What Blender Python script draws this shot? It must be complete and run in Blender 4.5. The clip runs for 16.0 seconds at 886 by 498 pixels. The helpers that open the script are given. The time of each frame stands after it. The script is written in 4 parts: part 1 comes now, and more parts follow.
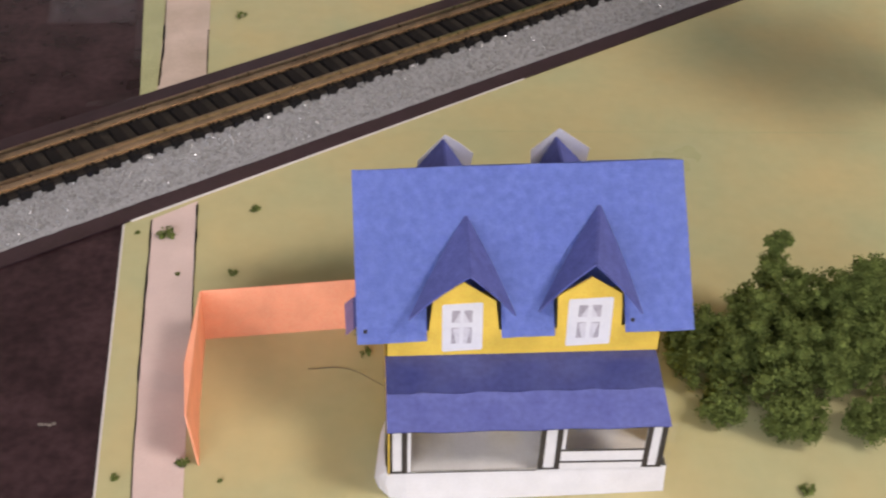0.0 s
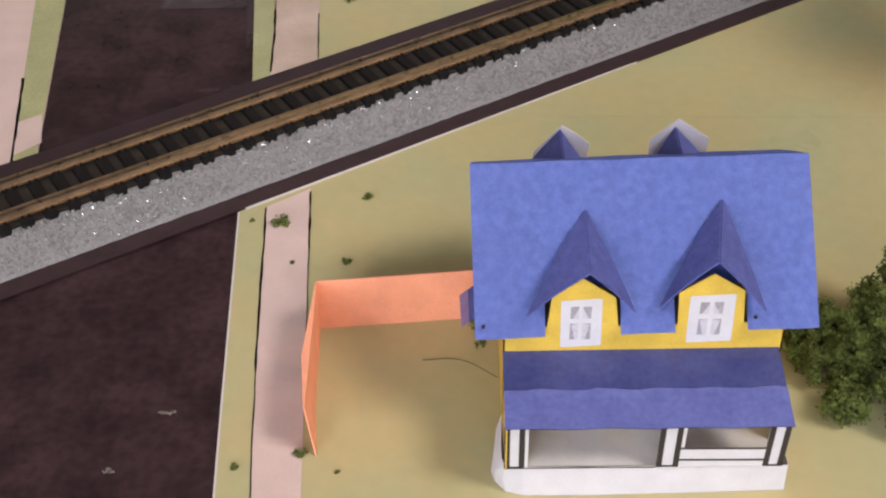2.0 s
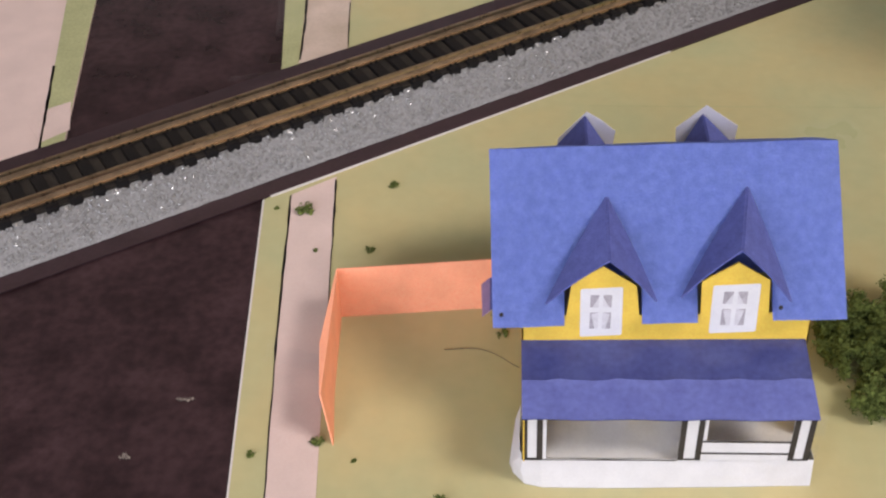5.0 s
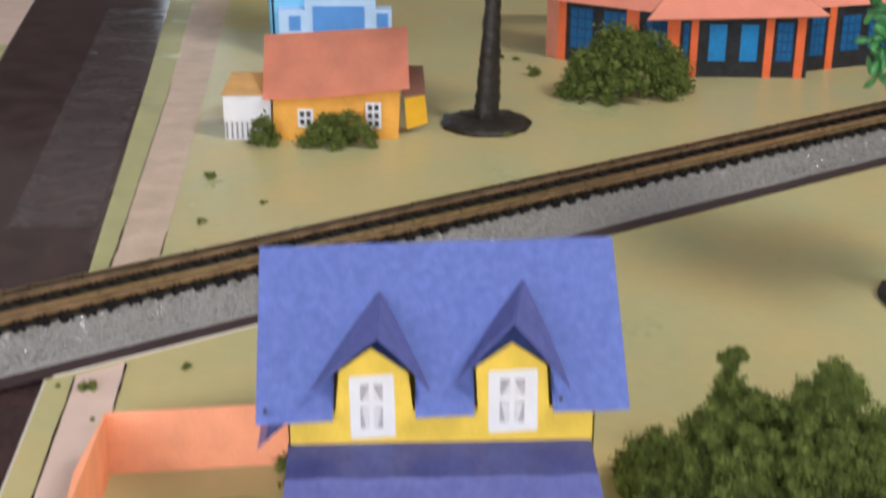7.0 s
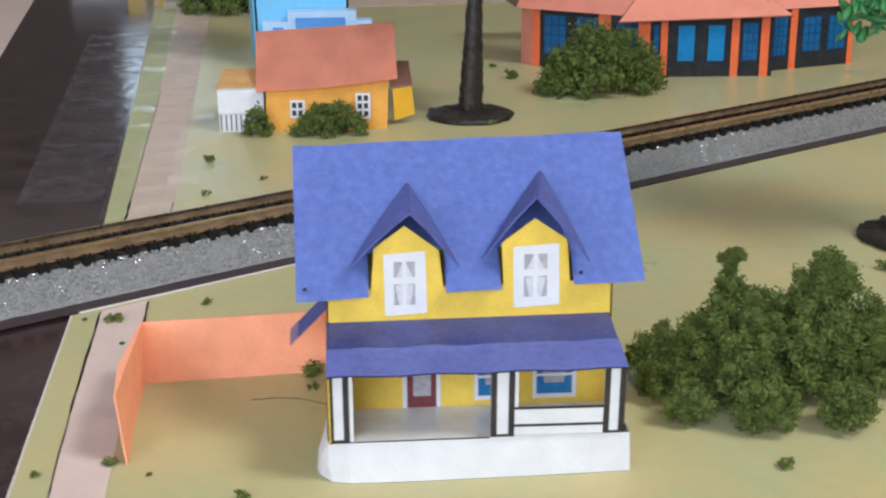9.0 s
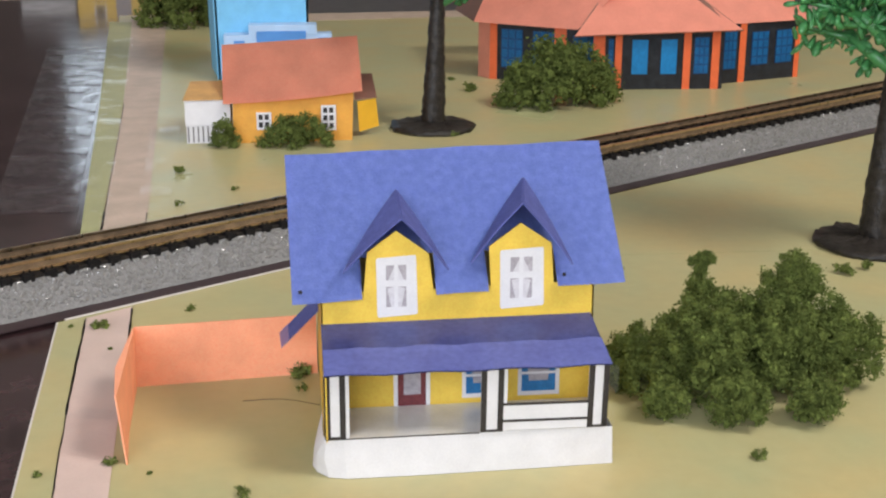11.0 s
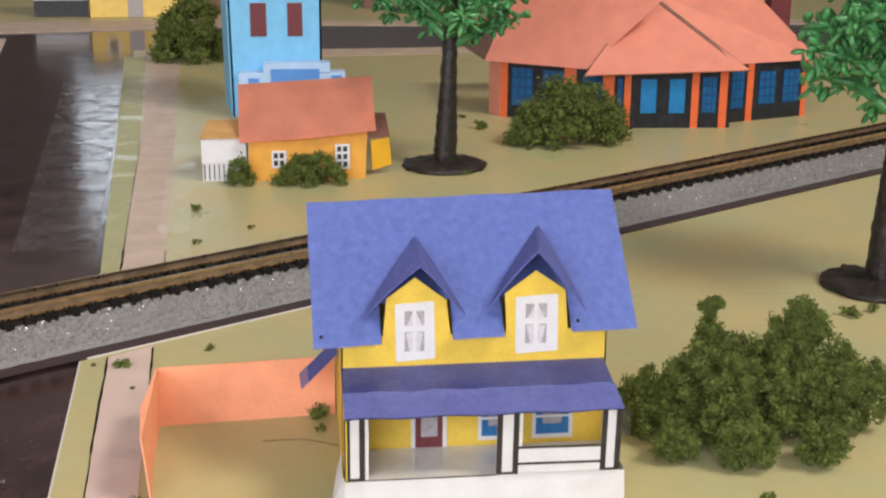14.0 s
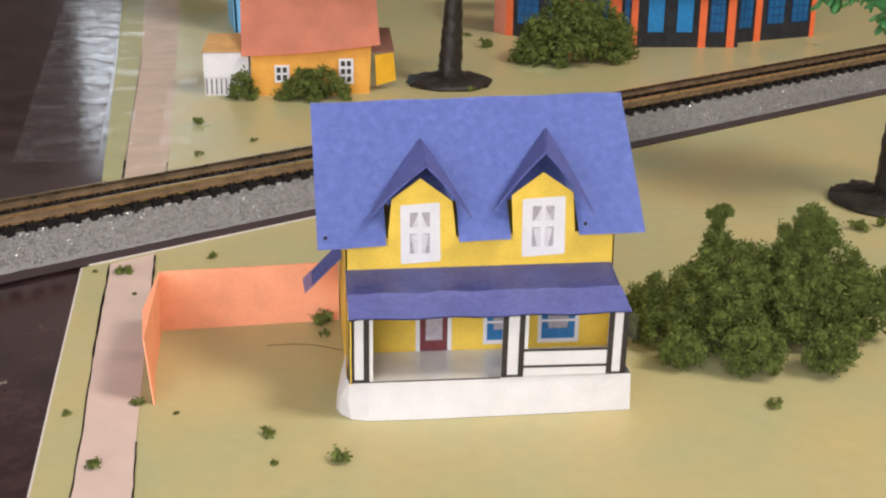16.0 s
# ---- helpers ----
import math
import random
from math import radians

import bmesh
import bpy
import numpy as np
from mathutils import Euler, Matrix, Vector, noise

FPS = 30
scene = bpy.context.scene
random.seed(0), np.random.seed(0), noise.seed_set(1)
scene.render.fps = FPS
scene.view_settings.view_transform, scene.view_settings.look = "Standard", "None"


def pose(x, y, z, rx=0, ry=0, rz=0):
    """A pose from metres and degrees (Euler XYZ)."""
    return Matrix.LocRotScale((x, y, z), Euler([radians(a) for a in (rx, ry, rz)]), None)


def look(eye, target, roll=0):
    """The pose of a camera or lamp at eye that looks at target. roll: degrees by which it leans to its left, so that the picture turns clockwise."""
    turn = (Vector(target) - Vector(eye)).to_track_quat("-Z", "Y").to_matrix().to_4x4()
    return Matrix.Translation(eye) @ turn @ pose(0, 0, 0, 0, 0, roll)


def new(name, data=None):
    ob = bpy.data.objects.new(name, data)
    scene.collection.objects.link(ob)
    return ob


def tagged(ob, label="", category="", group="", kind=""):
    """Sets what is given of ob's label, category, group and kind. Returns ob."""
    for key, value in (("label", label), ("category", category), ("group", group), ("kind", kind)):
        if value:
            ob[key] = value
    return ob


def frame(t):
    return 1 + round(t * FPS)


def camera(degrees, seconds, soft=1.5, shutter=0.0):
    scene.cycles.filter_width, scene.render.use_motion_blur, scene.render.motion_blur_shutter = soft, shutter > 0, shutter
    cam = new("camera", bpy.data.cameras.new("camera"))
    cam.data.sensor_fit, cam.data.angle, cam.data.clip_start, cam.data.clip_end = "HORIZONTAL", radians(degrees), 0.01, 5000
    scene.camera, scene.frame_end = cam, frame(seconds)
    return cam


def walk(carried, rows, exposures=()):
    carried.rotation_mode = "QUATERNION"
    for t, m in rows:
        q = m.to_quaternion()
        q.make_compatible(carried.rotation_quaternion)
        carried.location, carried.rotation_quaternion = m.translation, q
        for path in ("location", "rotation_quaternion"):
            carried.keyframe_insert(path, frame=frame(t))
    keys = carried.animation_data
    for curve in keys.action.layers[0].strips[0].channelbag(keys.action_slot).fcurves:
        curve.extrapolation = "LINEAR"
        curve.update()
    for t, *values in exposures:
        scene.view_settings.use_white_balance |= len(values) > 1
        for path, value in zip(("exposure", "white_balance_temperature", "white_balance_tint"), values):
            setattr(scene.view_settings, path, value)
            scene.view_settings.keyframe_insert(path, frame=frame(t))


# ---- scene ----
# One unit of the plan below is U metres: the track's gauge is 16.5 mm.
U = 0.0074

cam = camera(37.5, 16.0, soft=2.2, shutter=0.5)
PATH = [
    (0, (-0.00712, -0.24090, 0.28397), (0.00918, -0.00821, 0.09532), 1.60),
    (0.5, (-0.01179, -0.23899, 0.28463), (-0.00321, -0.00718, 0.09440), 0.56),
    (1, (-0.00984, -0.23788, 0.28319), (-0.00733, -0.00871, 0.08961), -0.55),
    (1.5, (-0.01411, -0.23835, 0.28694), (-0.01718, -0.01005, 0.09233), -1.35),
    (2, (-0.01348, -0.23441, 0.28820), (-0.01888, -0.00596, 0.09383), -1.59),
    (2.5, (-0.00993, -0.23383, 0.28483), (-0.02015, -0.00706, 0.08868), -2.36),
    (3, (-0.00916, -0.22688, 0.27849), (-0.02538, -0.00172, 0.08089), -3.47),
    (5.3, (-0.00320, -0.23242, 0.28173), (-0.01973, -0.00276, 0.08941), -2.85),
    (5.5, (0.00223, -0.23360, 0.28019), (-0.01193, -0.00072, 0.09160), -2.45),
    (6, (0.01685, -0.24940, 0.26454), (0.00652, 0.00321, 0.10305), -1.58),
    (6.5, (0.02505, -0.25133, 0.24150), (0.02465, 0.01814, 0.10964), -0.42),
    (7, (0.02410, -0.26434, 0.19954), (0.03378, 0.01454, 0.08941), 0.27),
    (7.5, (0.01977, -0.28199, 0.16800), (0.03351, -0.00388, 0.05635), 0.24),
    (8, (0.01997, -0.29148, 0.16316), (0.03527, -0.01099, 0.05785), -0.15),
    (8.5, (0.01878, -0.29493, 0.16269), (0.03517, -0.01228, 0.06349), -0.27),
    (9, (0.00435, -0.30153, 0.16197), (0.02427, -0.01740, 0.06779), -0.37),
    (9.2, (-0.00255, -0.30420, 0.16196), (0.02082, -0.01990, 0.06907), -0.30),
    (11.5, (-0.01003, -0.31541, 0.16649), (0.02442, -0.03142, 0.07615), -0.02),
    (12, (-0.00777, -0.31499, 0.16893), (0.02729, -0.03058, 0.08013), -0.34),
    (12.5, (-0.00942, -0.31661, 0.16904), (0.02450, -0.03197, 0.08054), -0.41),
    (13, (-0.00988, -0.31801, 0.17241), (0.02410, -0.03267, 0.08620), -0.31),
    (13.5, (-0.01296, -0.32017, 0.17472), (0.01983, -0.03401, 0.09083), -0.14),
    (14, (-0.01414, -0.32307, 0.17217), (0.01826, -0.03723, 0.08706), 0.36),
    (14.5, (-0.01470, -0.32070, 0.16658), (0.01639, -0.03659, 0.07539), 0.53),
    (15, (-0.01370, -0.31901, 0.16311), (0.01783, -0.03661, 0.06691), 0.63),
    (15.5, (-0.01415, -0.32012, 0.16319), (0.01789, -0.03866, 0.06443), 0.75),
    (16, (-0.01485, -0.32075, 0.16244), (0.01668, -0.03963, 0.06257), 0.73),
]
walk(cam, [(t, look(eye, target, roll)) for t, eye, target, roll in PATH],
     exposures=[(0.0, -0.07, 6100, 17), (2.0, -0.07, 6050, 17), (5.5, -0.05, 5900, 15), (6.0, -0.05, 5700, 10), (6.5, -0.04, 5600, 8), (7.0, 0.02, 6050, 10), (8.0, 0.0, 5720, 7), (9.0, 0.02, 5560, 6), (11.5, 0.0, 6150, 10), (13.5, 0.02, 6280, 11), (16.0, 0.03, 6400, 12)])

# ---------------------------------------------------------------- light
world = bpy.data.worlds.new("world")
scene.world = world
world.use_nodes = True
sky = world.node_tree.nodes.new("ShaderNodeTexSky")
sky.sky_type, sky.sun_disc = "NISHITA", False
sky.sun_elevation, sky.sun_rotation = radians(40), radians(120)
world.node_tree.links.new(sky.outputs[0], world.node_tree.nodes["Background"].inputs[0])
world.node_tree.nodes["Background"].inputs[1].default_value = 0.1


def area_lamp(name, eye, target, sx, sy, watts, colour):
    data = bpy.data.lights.new(name, "AREA")
    data.shape, data.size, data.size_y, data.energy, data.color = "RECTANGLE", sx, sy, watts, colour
    ob = new(name, data)
    ob.matrix_world = look(eye, target)
    return ob


# ceiling panel over the front right of the layout, the tall window behind it, and a fill lamp added in front to
# brighten the house fronts
area_lamp("ceiling_panel_light", (1.08, -0.55, 1.62), (0.05, 0.08, 0), 0.56, 0.56, 31, (1.0, 0.90, 0.80))
area_lamp("far_window_light", (-0.395, 3.12, 0.59), (-0.395, 0, 0.59), 0.37, 0.38, 0.95, (0.86, 0.94, 1.0))
area_lamp("front_fill_light", (-0.4, -1.72, 0.64), (0, 1, 0.2), 2.4, 1.1, 50, (0.95, 0.96, 1.0))


# ---------------------------------------------------------------- materials
def mat(name, colour, rough=0.7, var=0.10, scale=260.0, bump=0.15, fine=1800.0, metal=0.0, coat=0.0, dark=None, lights=None, spec=0.4, grainy=None, island=0.0, pieces=0.0):
    """A surface whose colour wanders at two scales, with fine relief."""
    m = bpy.data.materials.new(name)
    m.use_nodes = True
    nt = m.node_tree
    b = nt.nodes["Principled BSDF"]
    tc = nt.nodes.new("ShaderNodeTexCoord")
    n1 = nt.nodes.new("ShaderNodeTexNoise")
    n2 = nt.nodes.new("ShaderNodeTexNoise")
    for n, s, d in ((n1, scale, 4), (n2, fine, 3)):
        n.inputs["Scale"].default_value, n.inputs["Detail"].default_value = s, d
        nt.links.new(tc.outputs["Object"], n.inputs["Vector"])
    c = Vector(colour[:3])
    lo = Vector(dark) if dark else c * (1 - 1.6 * var)
    hi = Vector(lights) if lights else c * (1 + 1.2 * var)
    ramp = nt.nodes.new("ShaderNodeValToRGB")
    ramp.color_ramp.elements[0].position, ramp.color_ramp.elements[1].position = 0.3, 0.7
    ramp.color_ramp.elements[0].color = (*lo, 1)
    ramp.color_ramp.elements[1].color = (*[min(v, 1) for v in hi], 1)
    nt.links.new(n1.outputs["Fac"], ramp.inputs[0])
    mix = nt.nodes.new("ShaderNodeMix")
    mix.data_type, mix.blend_type = "RGBA", "OVERLAY"
    mix.inputs["Factor"].default_value = min(1.0, 0.15 + var * 1.5) if grainy is None else grainy
    nt.links.new(ramp.outputs[0], mix.inputs[6])
    nt.links.new(n2.outputs["Fac"], mix.inputs[7])
    out = mix.outputs[2]
    if island or pieces:
        src = nt.nodes.new("ShaderNodeNewGeometry").outputs["Random Per Island"] if island else nt.nodes.new("ShaderNodeObjectInfo").outputs["Random"]
        hsv = nt.nodes.new("ShaderNodeHueSaturation")
        mr = nt.nodes.new("ShaderNodeMapRange")
        amount = island or pieces
        mr.inputs["To Min"].default_value, mr.inputs["To Max"].default_value = 1 - amount, 1 + amount
        nt.links.new(src, mr.inputs["Value"])
        nt.links.new(mr.outputs[0], hsv.inputs["Value"])
        nt.links.new(out, hsv.inputs["Color"])
        out = hsv.outputs[0]
    nt.links.new(out, b.inputs["Base Color"])
    mrr = nt.nodes.new("ShaderNodeMapRange")
    mrr.inputs["To Min"].default_value, mrr.inputs["To Max"].default_value = max(rough - 0.12, 0.03), min(rough + 0.12, 1)
    nt.links.new(n1.outputs["Fac"], mrr.inputs["Value"])
    nt.links.new(mrr.outputs[0], b.inputs["Roughness"])
    b.inputs["Metallic"].default_value = metal
    b.inputs["Specular IOR Level"].default_value = spec
    b.inputs["Coat Weight"].default_value = coat
    b.inputs["Coat Roughness"].default_value = 0.12
    if bump:
        bp = nt.nodes.new("ShaderNodeBump")
        bp.inputs["Strength"].default_value, bp.inputs["Distance"].default_value = bump, 0.0004
        nt.links.new(n2.outputs["Fac"], bp.inputs["Height"])
        nt.links.new(bp.outputs[0], b.inputs["Normal"])
    return m


def clear_film(name, tint=(1, 1, 1), rough=0.12, wrinkle=0.5, scale=90.0, milky=0.12, least=0.25, patch=40.0, lo=0.5, hi=0.62):
    """Clear sticky tape: mostly see-through, with a wrinkled gloss."""
    m = bpy.data.materials.new(name)
    m.use_nodes = True
    nt = m.node_tree
    b = nt.nodes["Principled BSDF"]
    b.inputs["Base Color"].default_value = (*tint, 1)
    b.inputs["Roughness"].default_value = rough
    b.inputs["Alpha"].default_value = milky
    tc = nt.nodes.new("ShaderNodeTexCoord")
    n = nt.nodes.new("ShaderNodeTexNoise")
    n.inputs["Scale"].default_value, n.inputs["Detail"].default_value = scale, 5
    nt.links.new(tc.outputs["Object"], n.inputs["Vector"])
    bp = nt.nodes.new("ShaderNodeBump")
    bp.inputs["Strength"].default_value, bp.inputs["Distance"].default_value = wrinkle, 0.003
    nt.links.new(n.outputs["Fac"], bp.inputs["Height"])
    gl = nt.nodes.new("ShaderNodeBsdfGlossy")
    gl.inputs["Roughness"].default_value = rough
    nt.links.new(bp.outputs[0], gl.inputs["Normal"])
    nt.links.new(bp.outputs[0], b.inputs["Normal"])
    fr = nt.nodes.new("ShaderNodeFresnel")
    fr.inputs["IOR"].default_value = 1.48
    nt.links.new(bp.outputs[0], fr.inputs["Normal"])
    add = nt.nodes.new("ShaderNodeMixShader")
    pn = nt.nodes.new("ShaderNodeTexNoise")
    pn.inputs["Scale"].default_value, pn.inputs["Detail"].default_value = patch, 6
    nt.links.new(tc.outputs["Object"], pn.inputs["Vector"])
    pr = nt.nodes.new("ShaderNodeMapRange")
    pr.inputs["From Min"].default_value, pr.inputs["From Max"].default_value = lo, hi
    pr.inputs["To Min"].default_value, pr.inputs["To Max"].default_value = least, 1.0
    nt.links.new(pn.outputs["Fac"], pr.inputs["Value"])
    mu = nt.nodes.new("ShaderNodeMath")
    mu.operation = "MULTIPLY"
    nt.links.new(fr.outputs[0], mu.inputs[0])
    nt.links.new(pr.outputs[0], mu.inputs[1])
    nt.links.new(mu.outputs[0], add.inputs[0])
    nt.links.new(b.outputs[0], add.inputs[1])
    nt.links.new(gl.outputs[0], add.inputs[2])
    nt.links.new(add.outputs[0], nt.nodes["Material Output"].inputs["Surface"])
    return m


M = dict(
    lawn=mat("lawn_paper", (0.48, 0.43, 0.215), 0.32, 0.06, 22, 0.0, 170, dark=(0.425, 0.425, 0.228), lights=(0.52, 0.432, 0.208), spec=0.2, grainy=0.07),
    road=mat("road_paper", (0.040, 0.022, 0.0235), 0.10, 0.28, 45, 0.03, 300, spec=0.22),
    tarmac=mat("grey_road", (0.075, 0.07, 0.075), 0.5, 0.12, 80, 0.1, 900),
    bed=mat("track_strip", (0.042, 0.024, 0.027), 0.35, 0.12, 90, 0.1, 900, spec=0.3),
    walk=mat("pink_walk_paper", (0.66, 0.51, 0.45), 0.4, 0.05, 60, 0.03, 1500, grainy=0.08),
    buff=mat("buff_walk_paper", (0.56, 0.43, 0.34), 0.5, 0.07, 60, 0.03, 700, dark=(0.47, 0.37, 0.28), lights=(0.62, 0.49, 0.40), spec=0.25, grainy=0.12),
    kerbgrass=mat("kerb_grass", (0.40, 0.40, 0.20), 0.55, 0.08, 60, 0.08, 900),
    pen=mat("pen_line", (0.06, 0.052, 0.05), 0.6, 0.2, 300, 0),
    card=mat("white_card_edge", (0.64, 0.60, 0.57), 0.7, 0.04, 200, 0.05),
    glosswhite=mat("glossy_white_card", (0.76, 0.74, 0.69), 0.12, 0.05, 150, 0.02, spec=0.9),
    white=mat("white_paper", (0.72, 0.71, 0.73), 0.6, 0.03, 150, 0.08),
    blue=mat("blue_sugar_paper", (0.225, 0.295, 0.73), 0.9, 0.13, 420, 0.3, 1500, dark=(0.195, 0.262, 0.67), lights=(0.255, 0.333, 0.78), spec=0.2, grainy=0.2),
    # lean-to's own dark blue, also the shaded copy of roof blue on dormers
    darkshadedblue=mat("dark_and_shaded_blue_paper", (0.105, 0.12, 0.34), 0.85, 0.1, 300, 0.2, 1500, spec=0.2),
    # porch roof: pale reflections painted as mottling into the blue, under a gloss coat
    porchblue=mat("taped_blue_painted_sheen", (0.095, 0.115, 0.37), 0.4, 0.12, 48, 0.06, 600, dark=(0.072, 0.088, 0.305), lights=(0.155, 0.178, 0.45), grainy=0.3, coat=0.9),
    yellow=mat("yellow_paper", (0.80, 0.55, 0.075), 0.5, 0.05, 160, 0.08),
    pane=mat("grey_pane_print", (0.40, 0.37, 0.40), 0.5, 0.12, 500, 0.02),
    curtain=mat("curtain_print", (0.63, 0.61, 0.64), 0.5, 0.06, 400, 0.02),
    paneblue=mat("blue_pane_print", (0.03, 0.17, 0.40), 0.4, 0.10, 500, 0.02),
    black=mat("black_print", (0.035, 0.03, 0.03), 0.5, 0.2, 600, 0.02),
    maroon=mat("maroon_print", (0.16, 0.035, 0.04), 0.5, 0.1, 600, 0.02),
    peach=mat("peach_card", (0.95, 0.40, 0.23), 0.7, 0.05, 120, 0.15, 1500),
    coral=mat("coral_card", (0.72, 0.26, 0.18), 0.5, 0.05, 70, 0.08, 1200, coat=0.25),
    palecoral=mat("pale_coral_card", (0.86, 0.36, 0.24), 0.5, 0.05, 70, 0.08, 1200, coat=0.25),
    orange=mat("orange_card", (0.80, 0.16, 0.05), 0.5, 0.05, 200, 0.08),
    ochre=mat("ochre_card", (0.78, 0.38, 0.06), 0.55, 0.06, 120, 0.08),
    paleyellow=mat("pale_yellow_card", (0.85, 0.60, 0.16), 0.55, 0.05, 120, 0.06),
    deepyellow=mat("deep_yellow_card", (0.85, 0.47, 0.03), 0.55, 0.05, 120, 0.08),
    tan=mat("tan_card", (0.55, 0.32, 0.12), 0.6, 0.1, 120, 0.08),
    brown=mat("brown_card", (0.22, 0.11, 0.08), 0.6, 0.1, 120, 0.08),
    skyblue=mat("sky_blue_card", (0.20, 0.52, 0.80), 0.45, 0.05, 100, 0.06),
    paleblue=mat("pale_blue_card", (0.45, 0.62, 0.86), 0.4, 0.05, 100, 0.06),
    midblue=mat("mid_blue_print", (0.10, 0.28, 0.66), 0.4, 0.05, 100, 0.04),
    shopblue=mat("shop_blue_print", (0.02, 0.21, 0.50), 0.4, 0.08, 300, 0.03),
    shopmid=mat("shop_mid_blue_print", (0.012, 0.115, 0.29), 0.4, 0.12, 300, 0.03),
    shopnavy=mat("shop_navy_print", (0.012, 0.07, 0.20), 0.4, 0.15, 500, 0.03),
    charcoal=mat("charcoal_print", (0.022, 0.024, 0.03), 0.35, 0.25, 200, 0.03),
    greycard=mat("grey_card", (0.16, 0.15, 0.15), 0.6, 0.08, 120, 0.06),
    palegrey=mat("pale_grey_print", (0.42, 0.39, 0.40), 0.55, 0.06, 120, 0.04),
    redcard=mat("red_card", (0.50, 0.07, 0.08), 0.6, 0.06, 120, 0.06),
    greencard=mat("green_card", (0.07, 0.26, 0.14), 0.6, 0.06, 120, 0.06),
    ballast=mat("grey_plastic_ballast", (0.21, 0.205, 0.20), 0.38, 0.12, 900, 0.9, 1500, spec=0.5),
    grain=mat("ballast_grain", (0.235, 0.228, 0.215), 0.08, 0.06, 600, 0.0, 3000, island=0.16, spec=0.9),
    tie=mat("black_plastic_tie", (0.010, 0.009, 0.009), 0.6, 0.25, 500, 0.25, 2500, spec=0.2),
    rail=mat("brass_rail", (0.60, 0.45, 0.28), 0.30, 0.08, 300, 0.0, 3000, metal=1.0),
    tiewebshade=mat("brown_tie_web_and_shade", (0.026, 0.021, 0.017), 0.6, 0.3, 500, 0.3, 2500),
    railweb=mat("brown_rail_side", (0.22, 0.155, 0.095), 0.42, 0.22, 160, 0.0, 2500, metal=0.4),
    foliage=mat("olive_foam_foliage", (0.115, 0.145, 0.036), 0.95, 0.22, 240, 0.5, 1600, island=0.22, spec=0.12),
    lint=mat("pale_lint", (0.26, 0.22, 0.18), 0.9, 0.2, 500, 0.3),
    mauve=mat("mauve_paper", (0.30, 0.22, 0.42), 0.5, 0.08, 200, 0.08),
    weed=mat("weed_foam", (0.13, 0.16, 0.04), 0.9, 0.3, 600, 0.6, 1500, island=0.2, spec=0.15),
    leaf=mat("green_plastic_leaf", (0.085, 0.29, 0.095), 0.3, 0.15, 300, 0.1, 1500, island=0.22, spec=0.5),
    trunk=mat("black_plastic_bark", (0.022, 0.018, 0.015), 0.42, 0.5, 420, 1.0, 700, dark=(0.010, 0.008, 0.007), lights=(0.038, 0.031, 0.025), spec=0.4),
    porchpale=mat("pale_taped_blue_paper", (0.108, 0.124, 0.345), 0.45, 0.08, 140, 0.05, 600, dark=(0.098, 0.112, 0.32), lights=(0.122, 0.14, 0.375), grainy=0.3),
    darkpanel=mat("reflection_dark_panel", (0.16, 0.14, 0.13), 0.8, 0.05, 3, 0.02),
    room=mat("room_wall_paint", (0.72, 0.69, 0.64), 0.8, 0.02, 3, 0.02),
    roomfloor=mat("room_floor_wood", (0.26, 0.17, 0.10), 0.5, 0.15, 6, 0.05),
    film=clear_film("clear_tape", rough=0.2, wrinkle=0.06, scale=160, milky=0.015, least=0.02, patch=38.0, lo=0.54, hi=0.68),
    roadfilm=clear_film("road_tape", (0.30, 0.28, 0.30), 0.3, 0.10, 70, milky=0.09, least=0.08, patch=60.0, lo=0.5, hi=0.8),
    glare=clear_film("crinkled_tape", (0.5, 0.5, 0.52), 0.10, 0.05, 260, milky=0.02, least=0.02, patch=44.0, lo=0.49, hi=0.55),
)


# ---------------------------------------------------------------- builders
def part(name, bm, material, parent=None, label="", smooth=False):
    """Links a bmesh, drawn in plan units, as one mesh object."""
    me = bpy.data.meshes.new(name)
    bmesh.ops.scale(bm, vec=(U, U, U), verts=bm.verts)
    bmesh.ops.recalc_face_normals(bm, faces=bm.faces)
    bm.to_mesh(me)
    bm.free()
    for p in me.polygons:
        p.use_smooth = smooth
    me.materials.append(M[material])
    ob = new(name, me)
    if parent:
        ob.parent = parent
    if label:
        ob["label"] = label
    return ob


def empty(name, x=0, y=0, z=0, rz=0):
    ob = new(name)
    ob.empty_display_size = 0.01
    ob.matrix_world = pose(x * U, y * U, z * U, 0, 0, rz)
    return ob


def box(bm, x0, x1, y0, y1, z0, z1, bevel=0.0):
    r = bmesh.ops.create_cube(bm, size=1)
    bmesh.ops.scale(bm, vec=(x1 - x0, y1 - y0, z1 - z0), verts=r["verts"])
    bmesh.ops.translate(bm, vec=((x0 + x1) / 2, (y0 + y1) / 2, (z0 + z1) / 2), verts=r["verts"])
    if bevel:
        es = list({e for v in r["verts"] for e in v.link_edges})
        bmesh.ops.bevel(bm, geom=es, offset=bevel, segments=2, affect="EDGES")
    return bm


def boxed(*a, **k):
    return box(bmesh.new(), *a, **k)


def slab(bm, pts, offset):
    """A closed sheet: the polygon pts, and the same moved by offset."""
    o = Vector(offset)
    a = [bm.verts.new(p) for p in pts]
    b = [bm.verts.new(Vector(p) + o) for p in pts]
    bm.faces.new(a)
    bm.faces.new(list(reversed(b)))
    for i in range(len(pts)):
        j = (i + 1) % len(pts)
        bm.faces.new((a[i], b[i], b[j], a[j]))
    return bm


def sheet(pts, offset):
    return slab(bmesh.new(), pts, offset)


def flat(xy, z, th):
    return sheet([(x, y, z - th) for x, y in xy], (0, 0, th))


